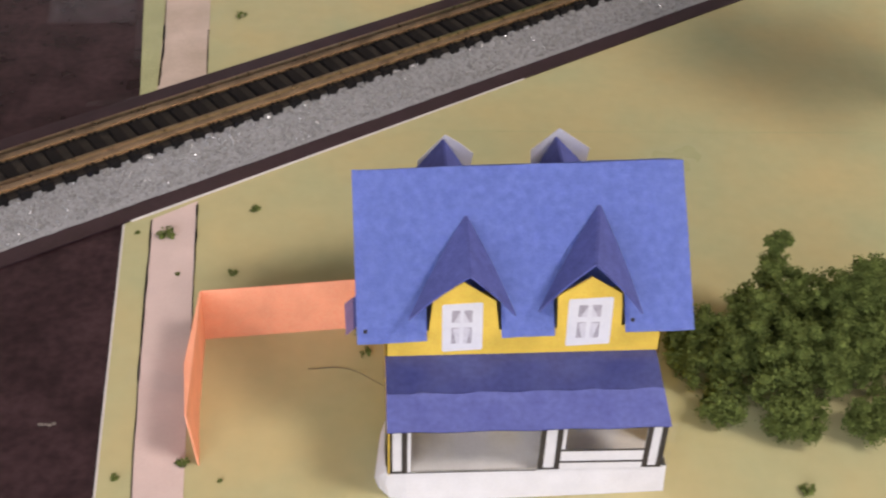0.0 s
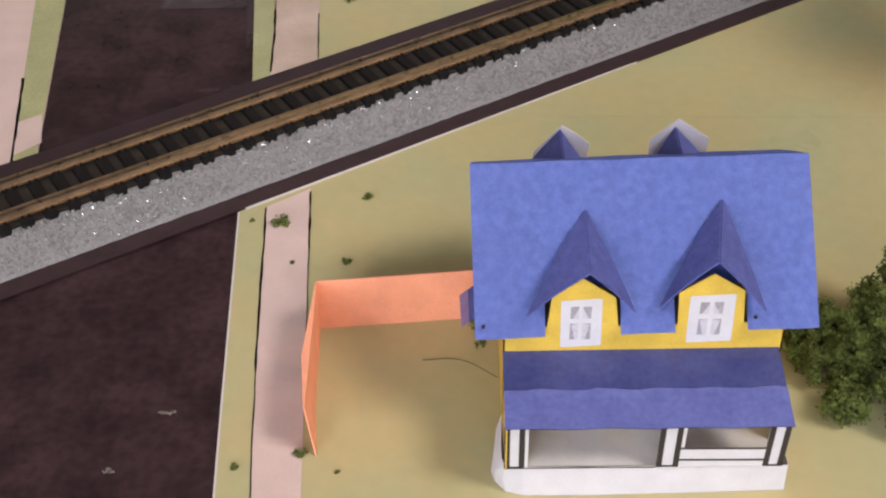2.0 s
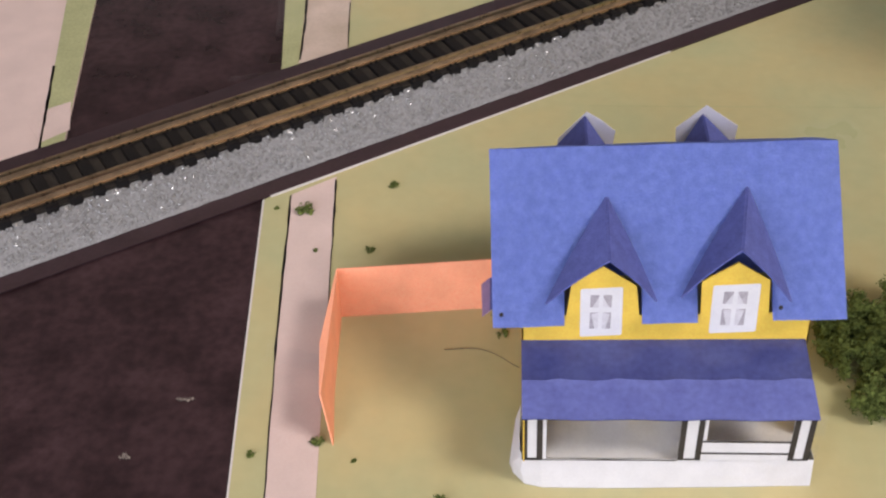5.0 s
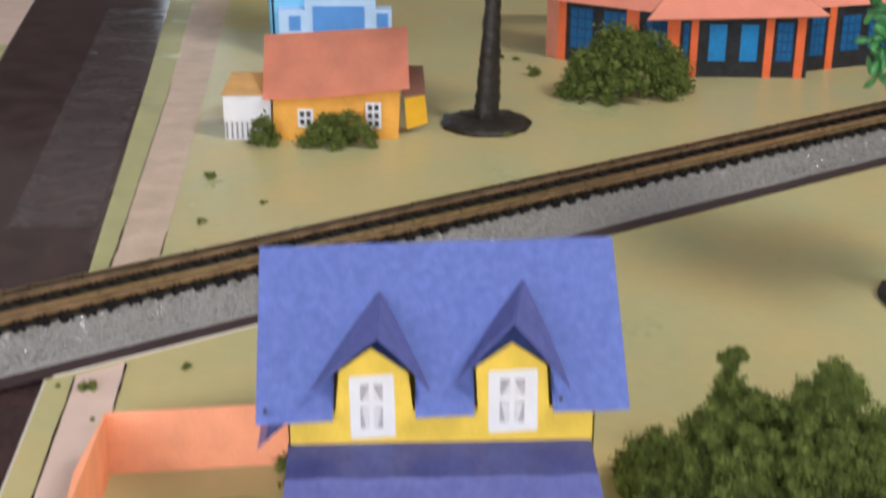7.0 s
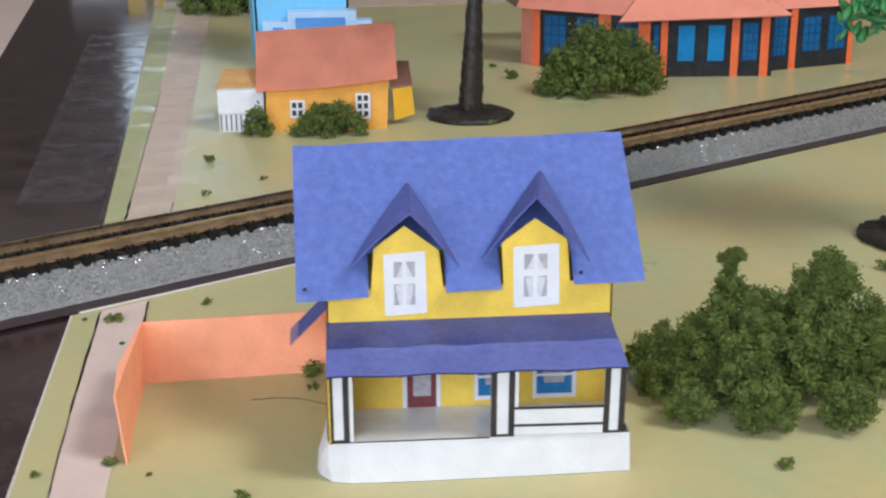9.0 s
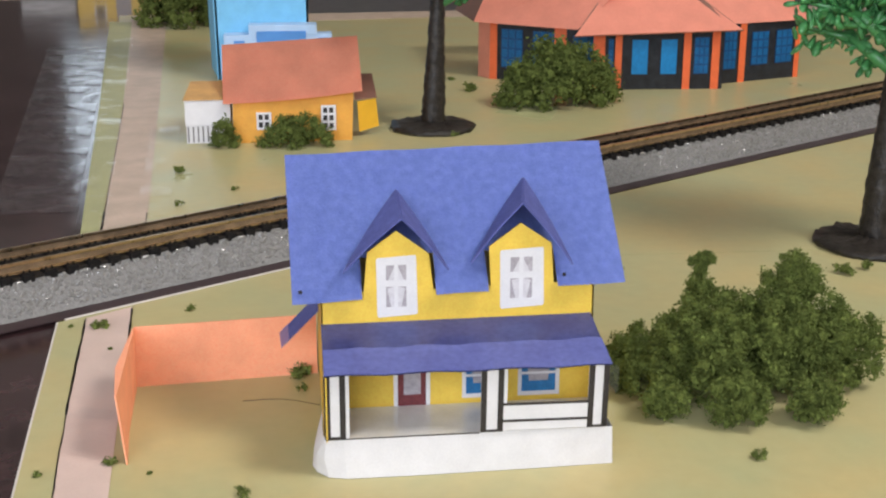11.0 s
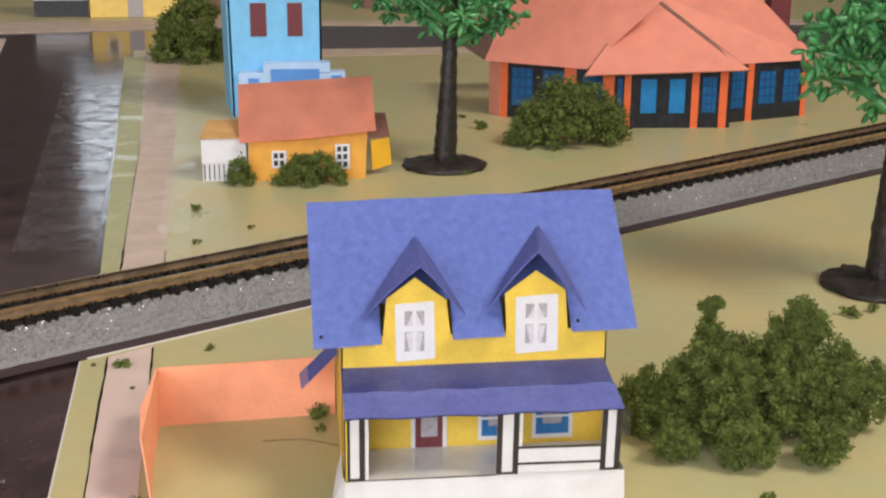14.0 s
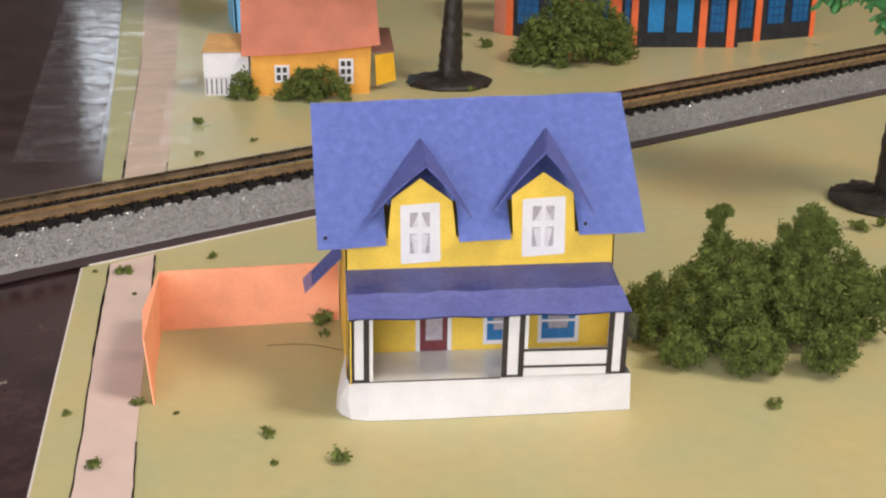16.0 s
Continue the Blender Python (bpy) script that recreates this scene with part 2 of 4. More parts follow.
def facing(xz, y, th):
    """An upright sheet parallel to the x axis, its front at y."""
    return sheet([(x, y, z) for x, z in xz], (0, th, 0))


def rect(x0, x1, z0, z1):
    return [(x0, z0), (x1, z0), (x1, z1), (x0, z1)]


def holed(x0, x1, z0, z1, holes, y, th):
    """An upright sheet with rectangular holes, cut as a grid of cells."""
    xs = sorted({x0, x1, *[h[0] for h in holes], *[h[1] for h in holes]})
    zs = sorted({z0, z1, *[h[2] for h in holes], *[h[3] for h in holes]})
    bm = bmesh.new()
    keep = lambda cx, cz: not any(h[0] < cx < h[1] and h[2] < cz < h[3] for h in holes)
    front = {}
    for i in range(len(xs) - 1):
        for k in range(len(zs) - 1):
            if keep((xs[i] + xs[i + 1]) / 2, (zs[k] + zs[k + 1]) / 2):
                vs = []
                for x, z in ((xs[i], zs[k]), (xs[i + 1], zs[k]), (xs[i + 1], zs[k + 1]), (xs[i], zs[k + 1])):
                    vs.append(front.setdefault((x, z), bm.verts.new((x, y, z))) if (x, z) not in front else front[(x, z)])
                bm.faces.new(vs)
    r = bmesh.ops.extrude_face_region(bm, geom=bm.faces[:])
    bmesh.ops.translate(bm, vec=(0, th, 0), verts=[v for v in r["geom"] if isinstance(v, bmesh.types.BMVert)])
    return bm


def rod(bm, a, b, r0, r1, seg=10):
    a, b = Vector(a), Vector(b)
    r = bmesh.ops.create_cone(bm, cap_ends=True, segments=seg, radius1=r0, radius2=r1, depth=(b - a).length)
    m = Matrix.Translation((a + b) / 2) @ (b - a).to_track_quat("Z", "Y").to_matrix().to_4x4()
    bmesh.ops.transform(bm, matrix=m, verts=r["verts"])
    return bm


# ---------------------------------------------------------------- the room and the boards
SLOPE, RISE = 0.622, 24.95          # the edge of the track strip: y = RISE + SLOPE * x
ALONG = Vector((1, SLOPE, 0)).normalized()
ACROSS = Vector((-ALONG.y, ALONG.x, 0))
START = Vector((0, RISE, 0))
MID, GAUGE = 4.29, 2.43             # the track's middle line and the distance of its rails


def on_track(s, d, z=0.0):
    """A place s along the strip's edge and d across it."""
    return tuple(START + ALONG * s + ACROSS * d + Vector((0, 0, z)))


R = 1 / U
for nm, bx in (("wall_left", (-2.3, -2.2, -1.9, 3.3, -0.75, 1.75)), ("wall_right", (2.4, 2.5, -1.9, 3.3, -0.75, 1.75)),
               ("wall_front", (-2.2, 2.4, -1.9, -1.8, -0.75, 1.75)), ("wall_back", (-2.2, 2.4, 3.2, 3.3, -0.75, 1.75))):
    tagged(part(nm, boxed(*[v * R for v in bx]), "room"), "plain painted wall of the room", "wall", kind="structure")
# unseen dark panel added low on the back wall to darken street reflections
tagged(part("dado", boxed(*[v * R for v in (-2.2, 2.4, 3.17, 3.197, -0.75, 0.86)]), "darkpanel"), "unseen dark panel added to darken reflections", "dado", kind="structure")
tagged(part("floor", boxed(*[v * R for v in (-2.3, 2.5, -1.9, 3.3, -0.85, -0.75)]), "roomfloor"), "brown wooden floor of the room", "floor", kind="structure")
tagged(part("ceiling", boxed(*[v * R for v in (-2.3, 2.5, -1.9, 3.3, 1.75, 1.85)]), "room"), "plain painted ceiling of the room", "ceiling", kind="structure")

# dark paper laid over the whole table: the streets show where no lawn lies on it
tagged(part("road", flat([(-130, -50), (170, -50), (170, 255), (-130, 255)], -0.09, 1.2), "road"), "dark purplish brown paper street surface of the layout", "road", kind="structure")

LOT_TOP = 0.0
tagged(part("lawn", flat([(-12.66, 17.05), (-11.81, 4.64), (-11.41, -0.9), (-10.2, -18), (-9, -48), (95, -48), (95, RISE + SLOPE * 95), (-12.4, RISE - SLOPE * 12.4)], LOT_TOP, 0.085), "lawn"),
       "pale olive green paper lawn with faint stains", "lawn", kind="structure")
tagged(part("far_lawn", flat([(-22.5, 127), (-13.7, 36.2), (-13.4, 28.15), on_track(130, 9.8)[:2], (110, 127)], LOT_TOP, 0.085), "lawn"),
       "pale olive green paper lawn beyond the railway", "lawn", kind="structure")
tagged(part("side_lawn", flat([(-23.6, 21.8), (-25.6, 36.7), (-33, 85), (-41, 140), (-120, 140), (-120, -38), (-60, -1)], LOT_TOP, 0.085), "walk"),
       "pale pink paper pavement area across the street", "pavement", kind="structure")
tagged(part("verge", flat([(-23.65, 21.85), (-25.6, 36.7), (-33, 85), (-34.8, 85), (-27.4, 36.8), (-24.7, 20.9)], 0.03, 0.025), "kerbgrass"),
       "narrow olive paper grass verge across the street", "verge", kind="structure")
tagged(part("back_lawn", flat([(-130, 158), (-20, 158), (30, 153), (120, 150), (120, 254), (-130, 254)], LOT_TOP, 0.085), "lawn"),
       "dull olive lawn at the far end of the layout", "lawn", kind="structure")
tagged(part("far_road", flat([(-13, 127.4), (1, 126.6), (25, 128), (118, 128), (118, 149), (28, 149.2), (1.8, 152), (-13, 150.6)], -0.05, 0.03), "tarmac"),
       "dark grey paper cross street", "road", kind="structure")
tagged(part("far_pavement", flat([(-120, 146), (-43, 146), (-20, 150), (2, 152.5), (28, 149.8), (118, 149.4), (118, 154), (30, 155.5), (-20, 160), (-120, 158)], 0.05, 0.12), "buff"),
       "buff paper pavement along the cross street", "pavement", kind="structure")
tagged(part("corner_pavement", flat([(-20.6, 121.1), (1.2, 120), (25, 122.5), (112, 122.5), (112, 127.6), (25, 127.9), (1, 126.4), (-20.9, 126.6)], 0.04, 0.12), "buff"),
       "buff paper pavement edging the cross street", "pavement", kind="structure")

tagged(part("lot_edge", flat([(-12.74, 17.0), (-11.89, 4.64), (-11.49, -0.9), (-10.28, -18), (-10.2, -18), (-11.41, -0.9), (-11.81, 4.64), (-12.66, 17.05)], 0.004, 0.088), "card"),
       "thin white cut edge of the lawn paper", "paper edge", kind="structure")
tagged(part("driveway", flat([(-26.4, 24.1), (-24.22, 25.47), (-23.62, 22.9), (-24.9, 21.75)], 0.045, 0.013), "walk"),
       "pale pink paper crossing over the verge", "pavement", kind="structure")
tagged(part("lawn_patch", flat([(15.5, 63), (18.6, 68), (21.2, 64.6), (19.4, 59.3)], 0.02, 0.018), "kerbgrass"),
       "lighter paper patch glued on the lawn", "paper patch", kind="structure")
# the pavement strip in front, with the grass kerb and the pen lines drawn along it
tagged(part("pavement", flat([(-11.41, 17.35), (-10.65, 6.23), (-10.08, -0.5), (-9.2, -14), (-7.0, -14), (-8.14, -0.95), (-8.75, 8.5), (-9.38, 18.75)], 0.03, 0.028), "walk"),
       "pale pink paper pavement strip edged with pen lines", "pavement", kind="structure")
tagged(part("far_walk", flat([(-12.5, 28.95), (-12.95, 36.3), (-15.6, 70), (-20.3, 121), (-16.2, 121), (-12.6, 70), (-10.3, 36.2), (-9.95, 30.4)], 0.03, 0.028), "buff"),
       "pale pink paper pavement strip beyond the railway", "pavement", kind="structure")
tagged(part("far_verge", flat([(-13.36, 28.2), (-14.2, 36.3), (-17.6, 70), (-23.0, 121), (-20.35, 121), (-15.65, 70), (-13.0, 36.3), (-12.55, 28.8)], 0.015, 0.1), "kerbgrass"),
       "narrow olive paper grass verge beside the street", "verge", kind="structure")


def pen_line(points, width, z, name="pen_line"):
    """A wavering drawn line, a hair above its paper."""
    bm = bmesh.new()
    rnd = random.Random(len(points) + int(points[0][1] * 10))
    prev = None
    for (x0, y0), (x1, y1) in zip(points, points[1:]):
        n = max(3, int(math.hypot(x1 - x0, y1 - y0) / 0.6))
        for i in range(n + (1 if (x1, y1) == points[-1] else 0)):
            f = i / n
            w = width * rnd.uniform(0.55, 1.15)
            x, y = x0 + (x1 - x0) * f + rnd.uniform(-1, 1) * 0.02, y0 + (y1 - y0) * f
            pair = (bm.verts.new((x - w / 2, y, z)), bm.verts.new((x + w / 2, y, z)))
            if prev:
                bm.faces.new((prev[0], prev[1], pair[1], pair[0]))
            prev = pair
    bmesh.ops.solidify(bm, geom=bm.faces[:], thickness=0.006)
    return tagged(part(name, bm, "pen"), "thin dark pen line drawn on paper", "pen line", kind="structure")


pen_line([(-11.42, 17.3), (-11.05, 11.8), (-10.66, 6.3)], 0.11, 0.040)
pen_line([(-10.66, 6.3), (-10.1, -0.5), (-9.25, -13.5)], 0.06, 0.040)
pen_line([(-9.38, 18.5), (-9.1, 14.2)], 0.12, 0.040)
pen_line([(-9.1, 14.2), (-8.75, 8.6)], 0.05, 0.040)
pen_line([(-8.1, -1.2), (-7.1, -13.5)], 0.06, 0.040)
pen_line([(-12.5, 29.3), (-12.62, 32.5), (-12.9, 36)], 0.14, 0.040)
pen_line([(-12.9, 36), (-15.55, 70)], 0.06, 0.040)
pen_line([(-9.98, 30.6), (-10.3, 35.5)], 0.08, 0.040)
pen_line([(-24.75, 21.2), (-26.1, 29.0)], 0.16, 0.045)


# the butt joint between two sheets of the lawn paper
tagged(part("paper_joint", flat([(3.02, 24.61), (28.39, 23.89), (28.39, 23.93), (3.02, 24.65)], 0.006, 0.02), "kerbgrass"), "faint cut joint between two lawn papers", "paper edge", kind="structure")


# ---------------------------------------------------------------- the railway
def track():
    a, b = -70, 130
    tagged(part("track_strip", sheet([on_track(a, 0.0, 0.03), on_track(b, 0.0, 0.03), on_track(b, 9.9, 0.03), on_track(a, 9.9, 0.03)], (0, 0, 0.05)), "bed"),
           "dark purplish paper strip under the railway", "track strip", kind="structure")
    tagged(part("strip_edge", sheet([on_track(-14.6, -0.09, 0.02), on_track(9, -0.04, 0.02), on_track(9, 0.0, 0.02), on_track(-14.6, 0.0, 0.02)], (0, 0, 0.07)), "card"),
           "thin white cut edge of the paper strip", "paper edge", kind="structure")
    rail_track = empty("railway_track", *on_track(0, MID))
    tagged(rail_track, "grey plastic ballasted railway track with black ties", "railway track")
    inv = rail_track.matrix_world.inverted()

    def add(name, bm, material, label="", smooth=False):
        ob = part(name, bm, material, None, label, smooth)
        ob.parent = rail_track
        ob.matrix_parent_inverse = inv
        return ob

    prof = [(1.05, 0.08), (1.2, 0.2), (2.35, 1.18), (2.7, 1.42), (5.9, 1.42), (6.25, 1.18), (7.4, 0.2), (7.55, 0.08)]
    bm = bmesh.new()
    rings = []
    n = 400
    rnd = random.Random(4)
    for i in range(n + 1):
        s = a + (b - a) * i / n
        rings.append([bm.verts.new(on_track(s, d + (rnd.uniform(-0.02, 0.02) if k in (0, 7) else 0), z + rnd.uniform(-0.02, 0.02))) for k, (d, z) in enumerate(prof)])
    for r0, r1 in zip(rings, rings[1:]):
        for k in range(len(prof) - 1):
            bm.faces.new((r0[k], r1[k], r1[k + 1], r0[k + 1]))
        bm.faces.new((r0[7], r1[7], r1[0], r0[0]))
    add("ballast_bed", bm, "ballast", "grey moulded plastic ballast shoulder with glints")

    # grains moulded on both shoulders and between the ties, each a small faceted bead
    verts, faces = [], []
    seed_ball = bmesh.new()
    bmesh.ops.create_icosphere(seed_ball, subdivisions=1, radius=1)
    seed_ball.verts.index_update()
    ball_v, ball_f = [v.co.copy() for v in seed_ball.verts], [tuple(v.index for v in f.verts) for f in seed_ball.faces]
    seed_ball.free()

    def bead(s, d, z, r):
        o = len(verts)
        c = Vector(on_track(s, d, z))
        turn = Matrix.Rotation(rnd.uniform(0, 6.3), 3, "Z") @ Matrix.Rotation(rnd.uniform(0, 3.1), 3, "X")
        long, wide = r * rnd.uniform(0.95, 1.3), r * rnd.uniform(0.75, 1.0)
        for v in ball_v:
            q = turn @ v
            verts.append(tuple((c + Vector((q.x * long, q.y * wide, q.z * r))) * U))
        faces.extend(tuple(o + i for i in t) for t in ball_f)

    for _ in range(7000):
        f = rnd.random()
        near = rnd.random() < 0.8
        d = 1.2 + 1.4 * f
        bead(rnd.uniform(-32, 62), d if near else 2 * MID - d, 0.25 + 1.17 * f, rnd.uniform(0.05, 0.10))
    pitch, first_tie = 1.118, -25.2 - 11 * 1.118
    for i in range(92):
        s0 = first_tie + (i + 0.5) * pitch
        for k in range(7):
            bead(s0 + rnd.uniform(-0.14, 0.14), 2.42 + rnd.uniform(0, 0.26), 1.24 + rnd.uniform(0, 0.18), rnd.uniform(0.07, 0.125))
    me = bpy.data.meshes.new("ballast_grit")
    me.from_pydata(verts, [], faces)
    me.materials.append(M["grain"])
    g = tagged(new("ballast_grit", me), "glinting grey ballast grains", kind="stuff")
    g.parent, g.matrix_parent_inverse = rail_track, inv

    # near strip paints shade into the tie gaps; the wider one is the web
    for d0, d1 in ((2.74, 3.42), (3.66, 6.0)):
        add("tie_web", sheet([on_track(a, d0, 1.38), on_track(b, d0, 1.38), on_track(b, d1, 1.38), on_track(a, d1, 1.38)], (0, 0, 0.2)), "tiewebshade")
    # ties share one mesh
    tie = bmesh.new()
    box(tie, -0.31, 0.31, -1.74, 1.74, -0.55, 0.0, 0.05)
    for sx in (-1, 1):
        for d in (-GAUGE / 2, GAUGE / 2):
            box(tie, sx * 0.15 - 0.05, sx * 0.15 + 0.05, d - 0.25, d - 0.11, -0.02, 0.10, 0.02)
    ang = math.degrees(math.atan(SLOPE))
    first = None
    for i in range(92):
        x, y, z = on_track(first_tie + i * pitch, MID + math.sin(i * 7.3) * 0.02, 1.75)
        if first is None:
            first = part("tie", tie, "tie")
            ob = first
        else:
            ob = new("tie", first.data)
        ob.matrix_world = pose(x * U, y * U, z * U, 0, 0, ang + math.sin(i * 3.1) * 0.4)
        ob.parent, ob.matrix_parent_inverse = rail_track, inv
    for d in (MID - GAUGE / 2, MID + GAUGE / 2):
        for name, w0, w1, z0, z1, m in (("rail_foot", -0.17, 0.17, 1.76, 1.84, "rail"), ("rail_web", -0.045, 0.045, 1.84, 2.16, "railweb"), ("rail_head", -0.085, 0.085, 2.16, 2.30, "rail")):
            bm = sheet([on_track(a, d + w0, z0), on_track(b, d + w0, z0), on_track(b, d + w1, z0), on_track(a, d + w1, z0)], (0, 0, z1 - z0))
            add(name, bm, m)


track()


# ---------------------------------------------------------------- the blue-roofed house
def main_house():
    h = empty("house", 4.6, 5, 0)
    tagged(h, "yellow paper model house with blue roof and porch", "model house")
    inv = h.matrix_world.inverted()

    def add(name, bm, material, label="", parent=None, smooth=False):
        ob = part(name, bm, material, None, label, smooth)
        ob.parent = parent or h
        ob.matrix_parent_inverse = inv if parent is None else Matrix()
        return ob

    X0, X1, YF, YB = -0.52, 9.66, 2.45, 11.1
    # front wall with the two dormer gables rising out of it
    EAVE = 6.2
    outline = [(X0, 0.05), (X1, 0.05), (X1, EAVE + 0.1), (8.12, EAVE + 0.05), (8.0, 7.8), (6.85, 8.6), (5.68, 7.72), (5.76, EAVE),
               (3.62, EAVE - 0.05), (3.46, 7.54), (2.27, 8.45), (1.2, 7.66), (1.06, EAVE - 0.05), (X0, EAVE - 0.1)]
    front = add("front_wall", facing(outline, YF, 0.06), "yellow", "yellow paper front wall with two gabled dormers")
    add("side_wall", sheet([(X0, YF, 0.05), (X0, YB, 0.05), (X0, YB, 6.1), (X0, 6.75, 10.1), (X0, YF, 6.1)], (0.06, 0, 0)), "yellow")
    add("side_wall", sheet([(X1, YF, 0.05), (X1, YB, 0.05), (X1, YB, 6.2), (X1, 6.75, 10.4), (X1, YF, 6.3)], (-0.06, 0, 0)), "yellow")
    add("back_wall", facing(rect(X0, X1, 0.05, 6.1), YB, 0.06), "yellow")

    # main roof: one folded sheet, notched round the dormers, curling a little at its ends
    def roof_z(x, f):
        """Height on the front slope at x, f from 0 at the eave to 1 at the ridge."""
        e = 5.88 + 0.42 * (x + 1.55) / 12.3
        r = 10.32 + 0.30 * (x + 1.7) / 12.3
        return e + (r - e) * f

    def roof_y(f):
        return 2.1 + 4.65 * f

    xs = [-1.55, -0.6, 0.2, 0.98, 1.7, 2.35, 3.0, 3.70, 4.3, 5.0, 5.64, 6.3, 6.9, 7.5, 8.22, 9.0, 9.9, 10.76]
    fs = [0, 0.09, 0.18, 0.27, 0.36, 0.45, 0.6, 0.75, 0.88, 0.97, 1.0]
    bm = bmesh.new()
    grid = {}

    def vert(i, k, back):
        if (i, k, back) not in grid:
            if k == len(fs) - 1 and (i, k, not back) in grid:
                return grid[(i, k, not back)]
            x, f = xs[i], fs[k]
            wob = 0.02 * math.sin(x * 1.7 + f * 5) + 0.03 * math.sin(f * 3.1) * math.sin(x * 0.6)
            x += -0.12 * f if i == 0 else (-0.1 * f if i == len(xs) - 1 else 0)
            y = roof_y(f) if not back else 13.5 - roof_y(f)
            drop = (1 - f) * 1.1 if back else 0.0
            grid[(i, k, back)] = bm.verts.new((x, y, roof_z(x, f) + wob + drop))
        return grid[(i, k, back)]

    for back in (False, True):
        for i in range(len(xs) - 1):
            mid = (xs[i] + xs[i + 1]) / 2
            for k in range(len(fs) - 1):
                if not back and k < 3 and (0.98 < mid < 3.70 or 5.64 < mid < 8.22):
                    continue
                vs = (vert(i, k, back), vert(i + 1, k, back), vert(i + 1, k + 1, back), vert(i, k + 1, back))
                bm.faces.new(vs)
    bmesh.ops.solidify(bm, geom=bm.faces[:], thickness=0.07)
    add("roof", bm, "blue", "mottled blue sugar paper roof sheet")

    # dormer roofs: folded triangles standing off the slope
    def tent(front_tip, back_tip, low_l, low_r, name="dormer_roof", material="darkshadedblue", bulge=0.06):
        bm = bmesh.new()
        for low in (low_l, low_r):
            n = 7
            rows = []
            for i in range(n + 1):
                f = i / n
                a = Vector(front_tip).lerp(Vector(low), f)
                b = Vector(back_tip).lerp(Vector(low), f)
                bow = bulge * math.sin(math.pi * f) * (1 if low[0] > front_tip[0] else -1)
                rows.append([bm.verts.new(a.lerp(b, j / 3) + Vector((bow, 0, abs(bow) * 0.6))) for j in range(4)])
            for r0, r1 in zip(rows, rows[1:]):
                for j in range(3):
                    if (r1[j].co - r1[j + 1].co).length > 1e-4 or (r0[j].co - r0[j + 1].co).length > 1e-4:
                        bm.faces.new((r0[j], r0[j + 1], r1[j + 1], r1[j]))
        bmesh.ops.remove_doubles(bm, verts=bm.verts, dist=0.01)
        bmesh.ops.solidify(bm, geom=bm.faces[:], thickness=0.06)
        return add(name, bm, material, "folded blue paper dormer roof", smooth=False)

    # tents take a darker roof blue, their shade painted into the colour
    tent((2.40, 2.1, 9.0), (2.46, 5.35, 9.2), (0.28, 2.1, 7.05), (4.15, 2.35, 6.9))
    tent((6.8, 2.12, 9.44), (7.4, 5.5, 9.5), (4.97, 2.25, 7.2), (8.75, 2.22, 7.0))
    # the back dormers, of which only the tops show over the ridge
    for tip, base_l, base_r, gable in (((2.08, 8.15), (0.86, 6.62), (3.05, 6.62), [(0.95, 6.2), (1.0, 7.0), (2.12, 8.3), (2.72, 7.88), (3.3, 7.35), (3.15, 6.2)]),
                                       ((6.74, 8.2), (6.0, 6.7), (8.03, 6.8), [(5.78, 6.2), (5.71, 7.48), (6.84, 8.55), (8.16, 7.55), (8.05, 6.2)])):
        tent((tip[0], 11.9, tip[1]), (tip[0], 8.6, tip[1] + 0.2), (base_l[0], 11.8, base_l[1]), (base_r[0], 11.8, base_r[1]), "back_dormer_roof", "darkshadedblue", 0.0)
        add("back_dormer_wall", facing(gable, 11.98, 0.05), "white", "white paper back dormer gable")

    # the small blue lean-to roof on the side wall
    add("side_roof", sheet([(-0.58, 6.2, 4.05), (-2.04, 6.2, 2.58), (-2.12, 8.2, 2.43), (-0.58, 8.2, 4.02)], (0.03, 0, 0.06)), "darkshadedblue", "small dark blue lean-to roof")
    add("side_roof_edge", sheet([(-1.78, 6.18, 2.86), (-2.06, 6.18, 2.57), (-2.14, 8.22, 2.42), (-1.82, 8.22, 2.75)], (0.035, 0, 0.08)), "mauve", "mauve lower edge of the lean-to roof")

    # windows printed on the dormers: white frame sheet, four panes with curtains
    def window(x0, x1, z0, z1, skew):
        w = add("dormer_window", facing([(x0 + 0.07, z0), (x1 - 0.08, z0 + skew), (x1 - 0.02, z0 + skew + 0.02), (x1, z0 + skew + 0.09), (x1 - 0.05, z1 + skew - 0.09), (x1 - 0.07, z1 + skew - 0.02), (x1 - 0.13, z1 + skew), (x0 + 0.05, z1), (x0 - 0.01, z1 - 0.02), (x0 - 0.03, z1 - 0.08), (x0, z0 + 0.08), (x0 + 0.02, z0 + 0.02)], YF - 0.02, 0.012), "white", "white printed four-pane window with curtains")
        wx, wz = x1 - x0, z1 - z0
        for ix in (0, 1):
            for iz in (0, 1):
                cx, pw = x0 + wx * (0.22 + 0.30 * ix), wx * 0.20
                cz, ph = z0 + wz * (0.16 + 0.45 * iz) + skew * 0.5, wz * (0.34 - 0.09 * iz)
                add("pane", facing(rect(cx, cx + pw, cz, cz + ph), YF - 0.03, 0.008), "pane", "", w)
                # a pale curtain drawn back across each pane
                bx = cx + pw if ix == 0 else cx
                ox = cx if ix == 0 else cx + pw
                tri = [(bx, cz), (bx + (ox - bx) * 0.75, cz), (bx, cz + ph * 0.85)] if iz else [(bx, cz), (bx + (ox - bx) * 0.4, cz), (bx + (ox - bx) * 0.85, cz + ph * 0.9), (bx, cz + ph)]
                add("curtain", facing(tri, YF - 0.036, 0.005), "curtain", "", w)

    window(1.55, 3.04, 5.13, 7.43, 0.08)
    window(6.12, 7.76, 5.30, 7.58, 0.08)

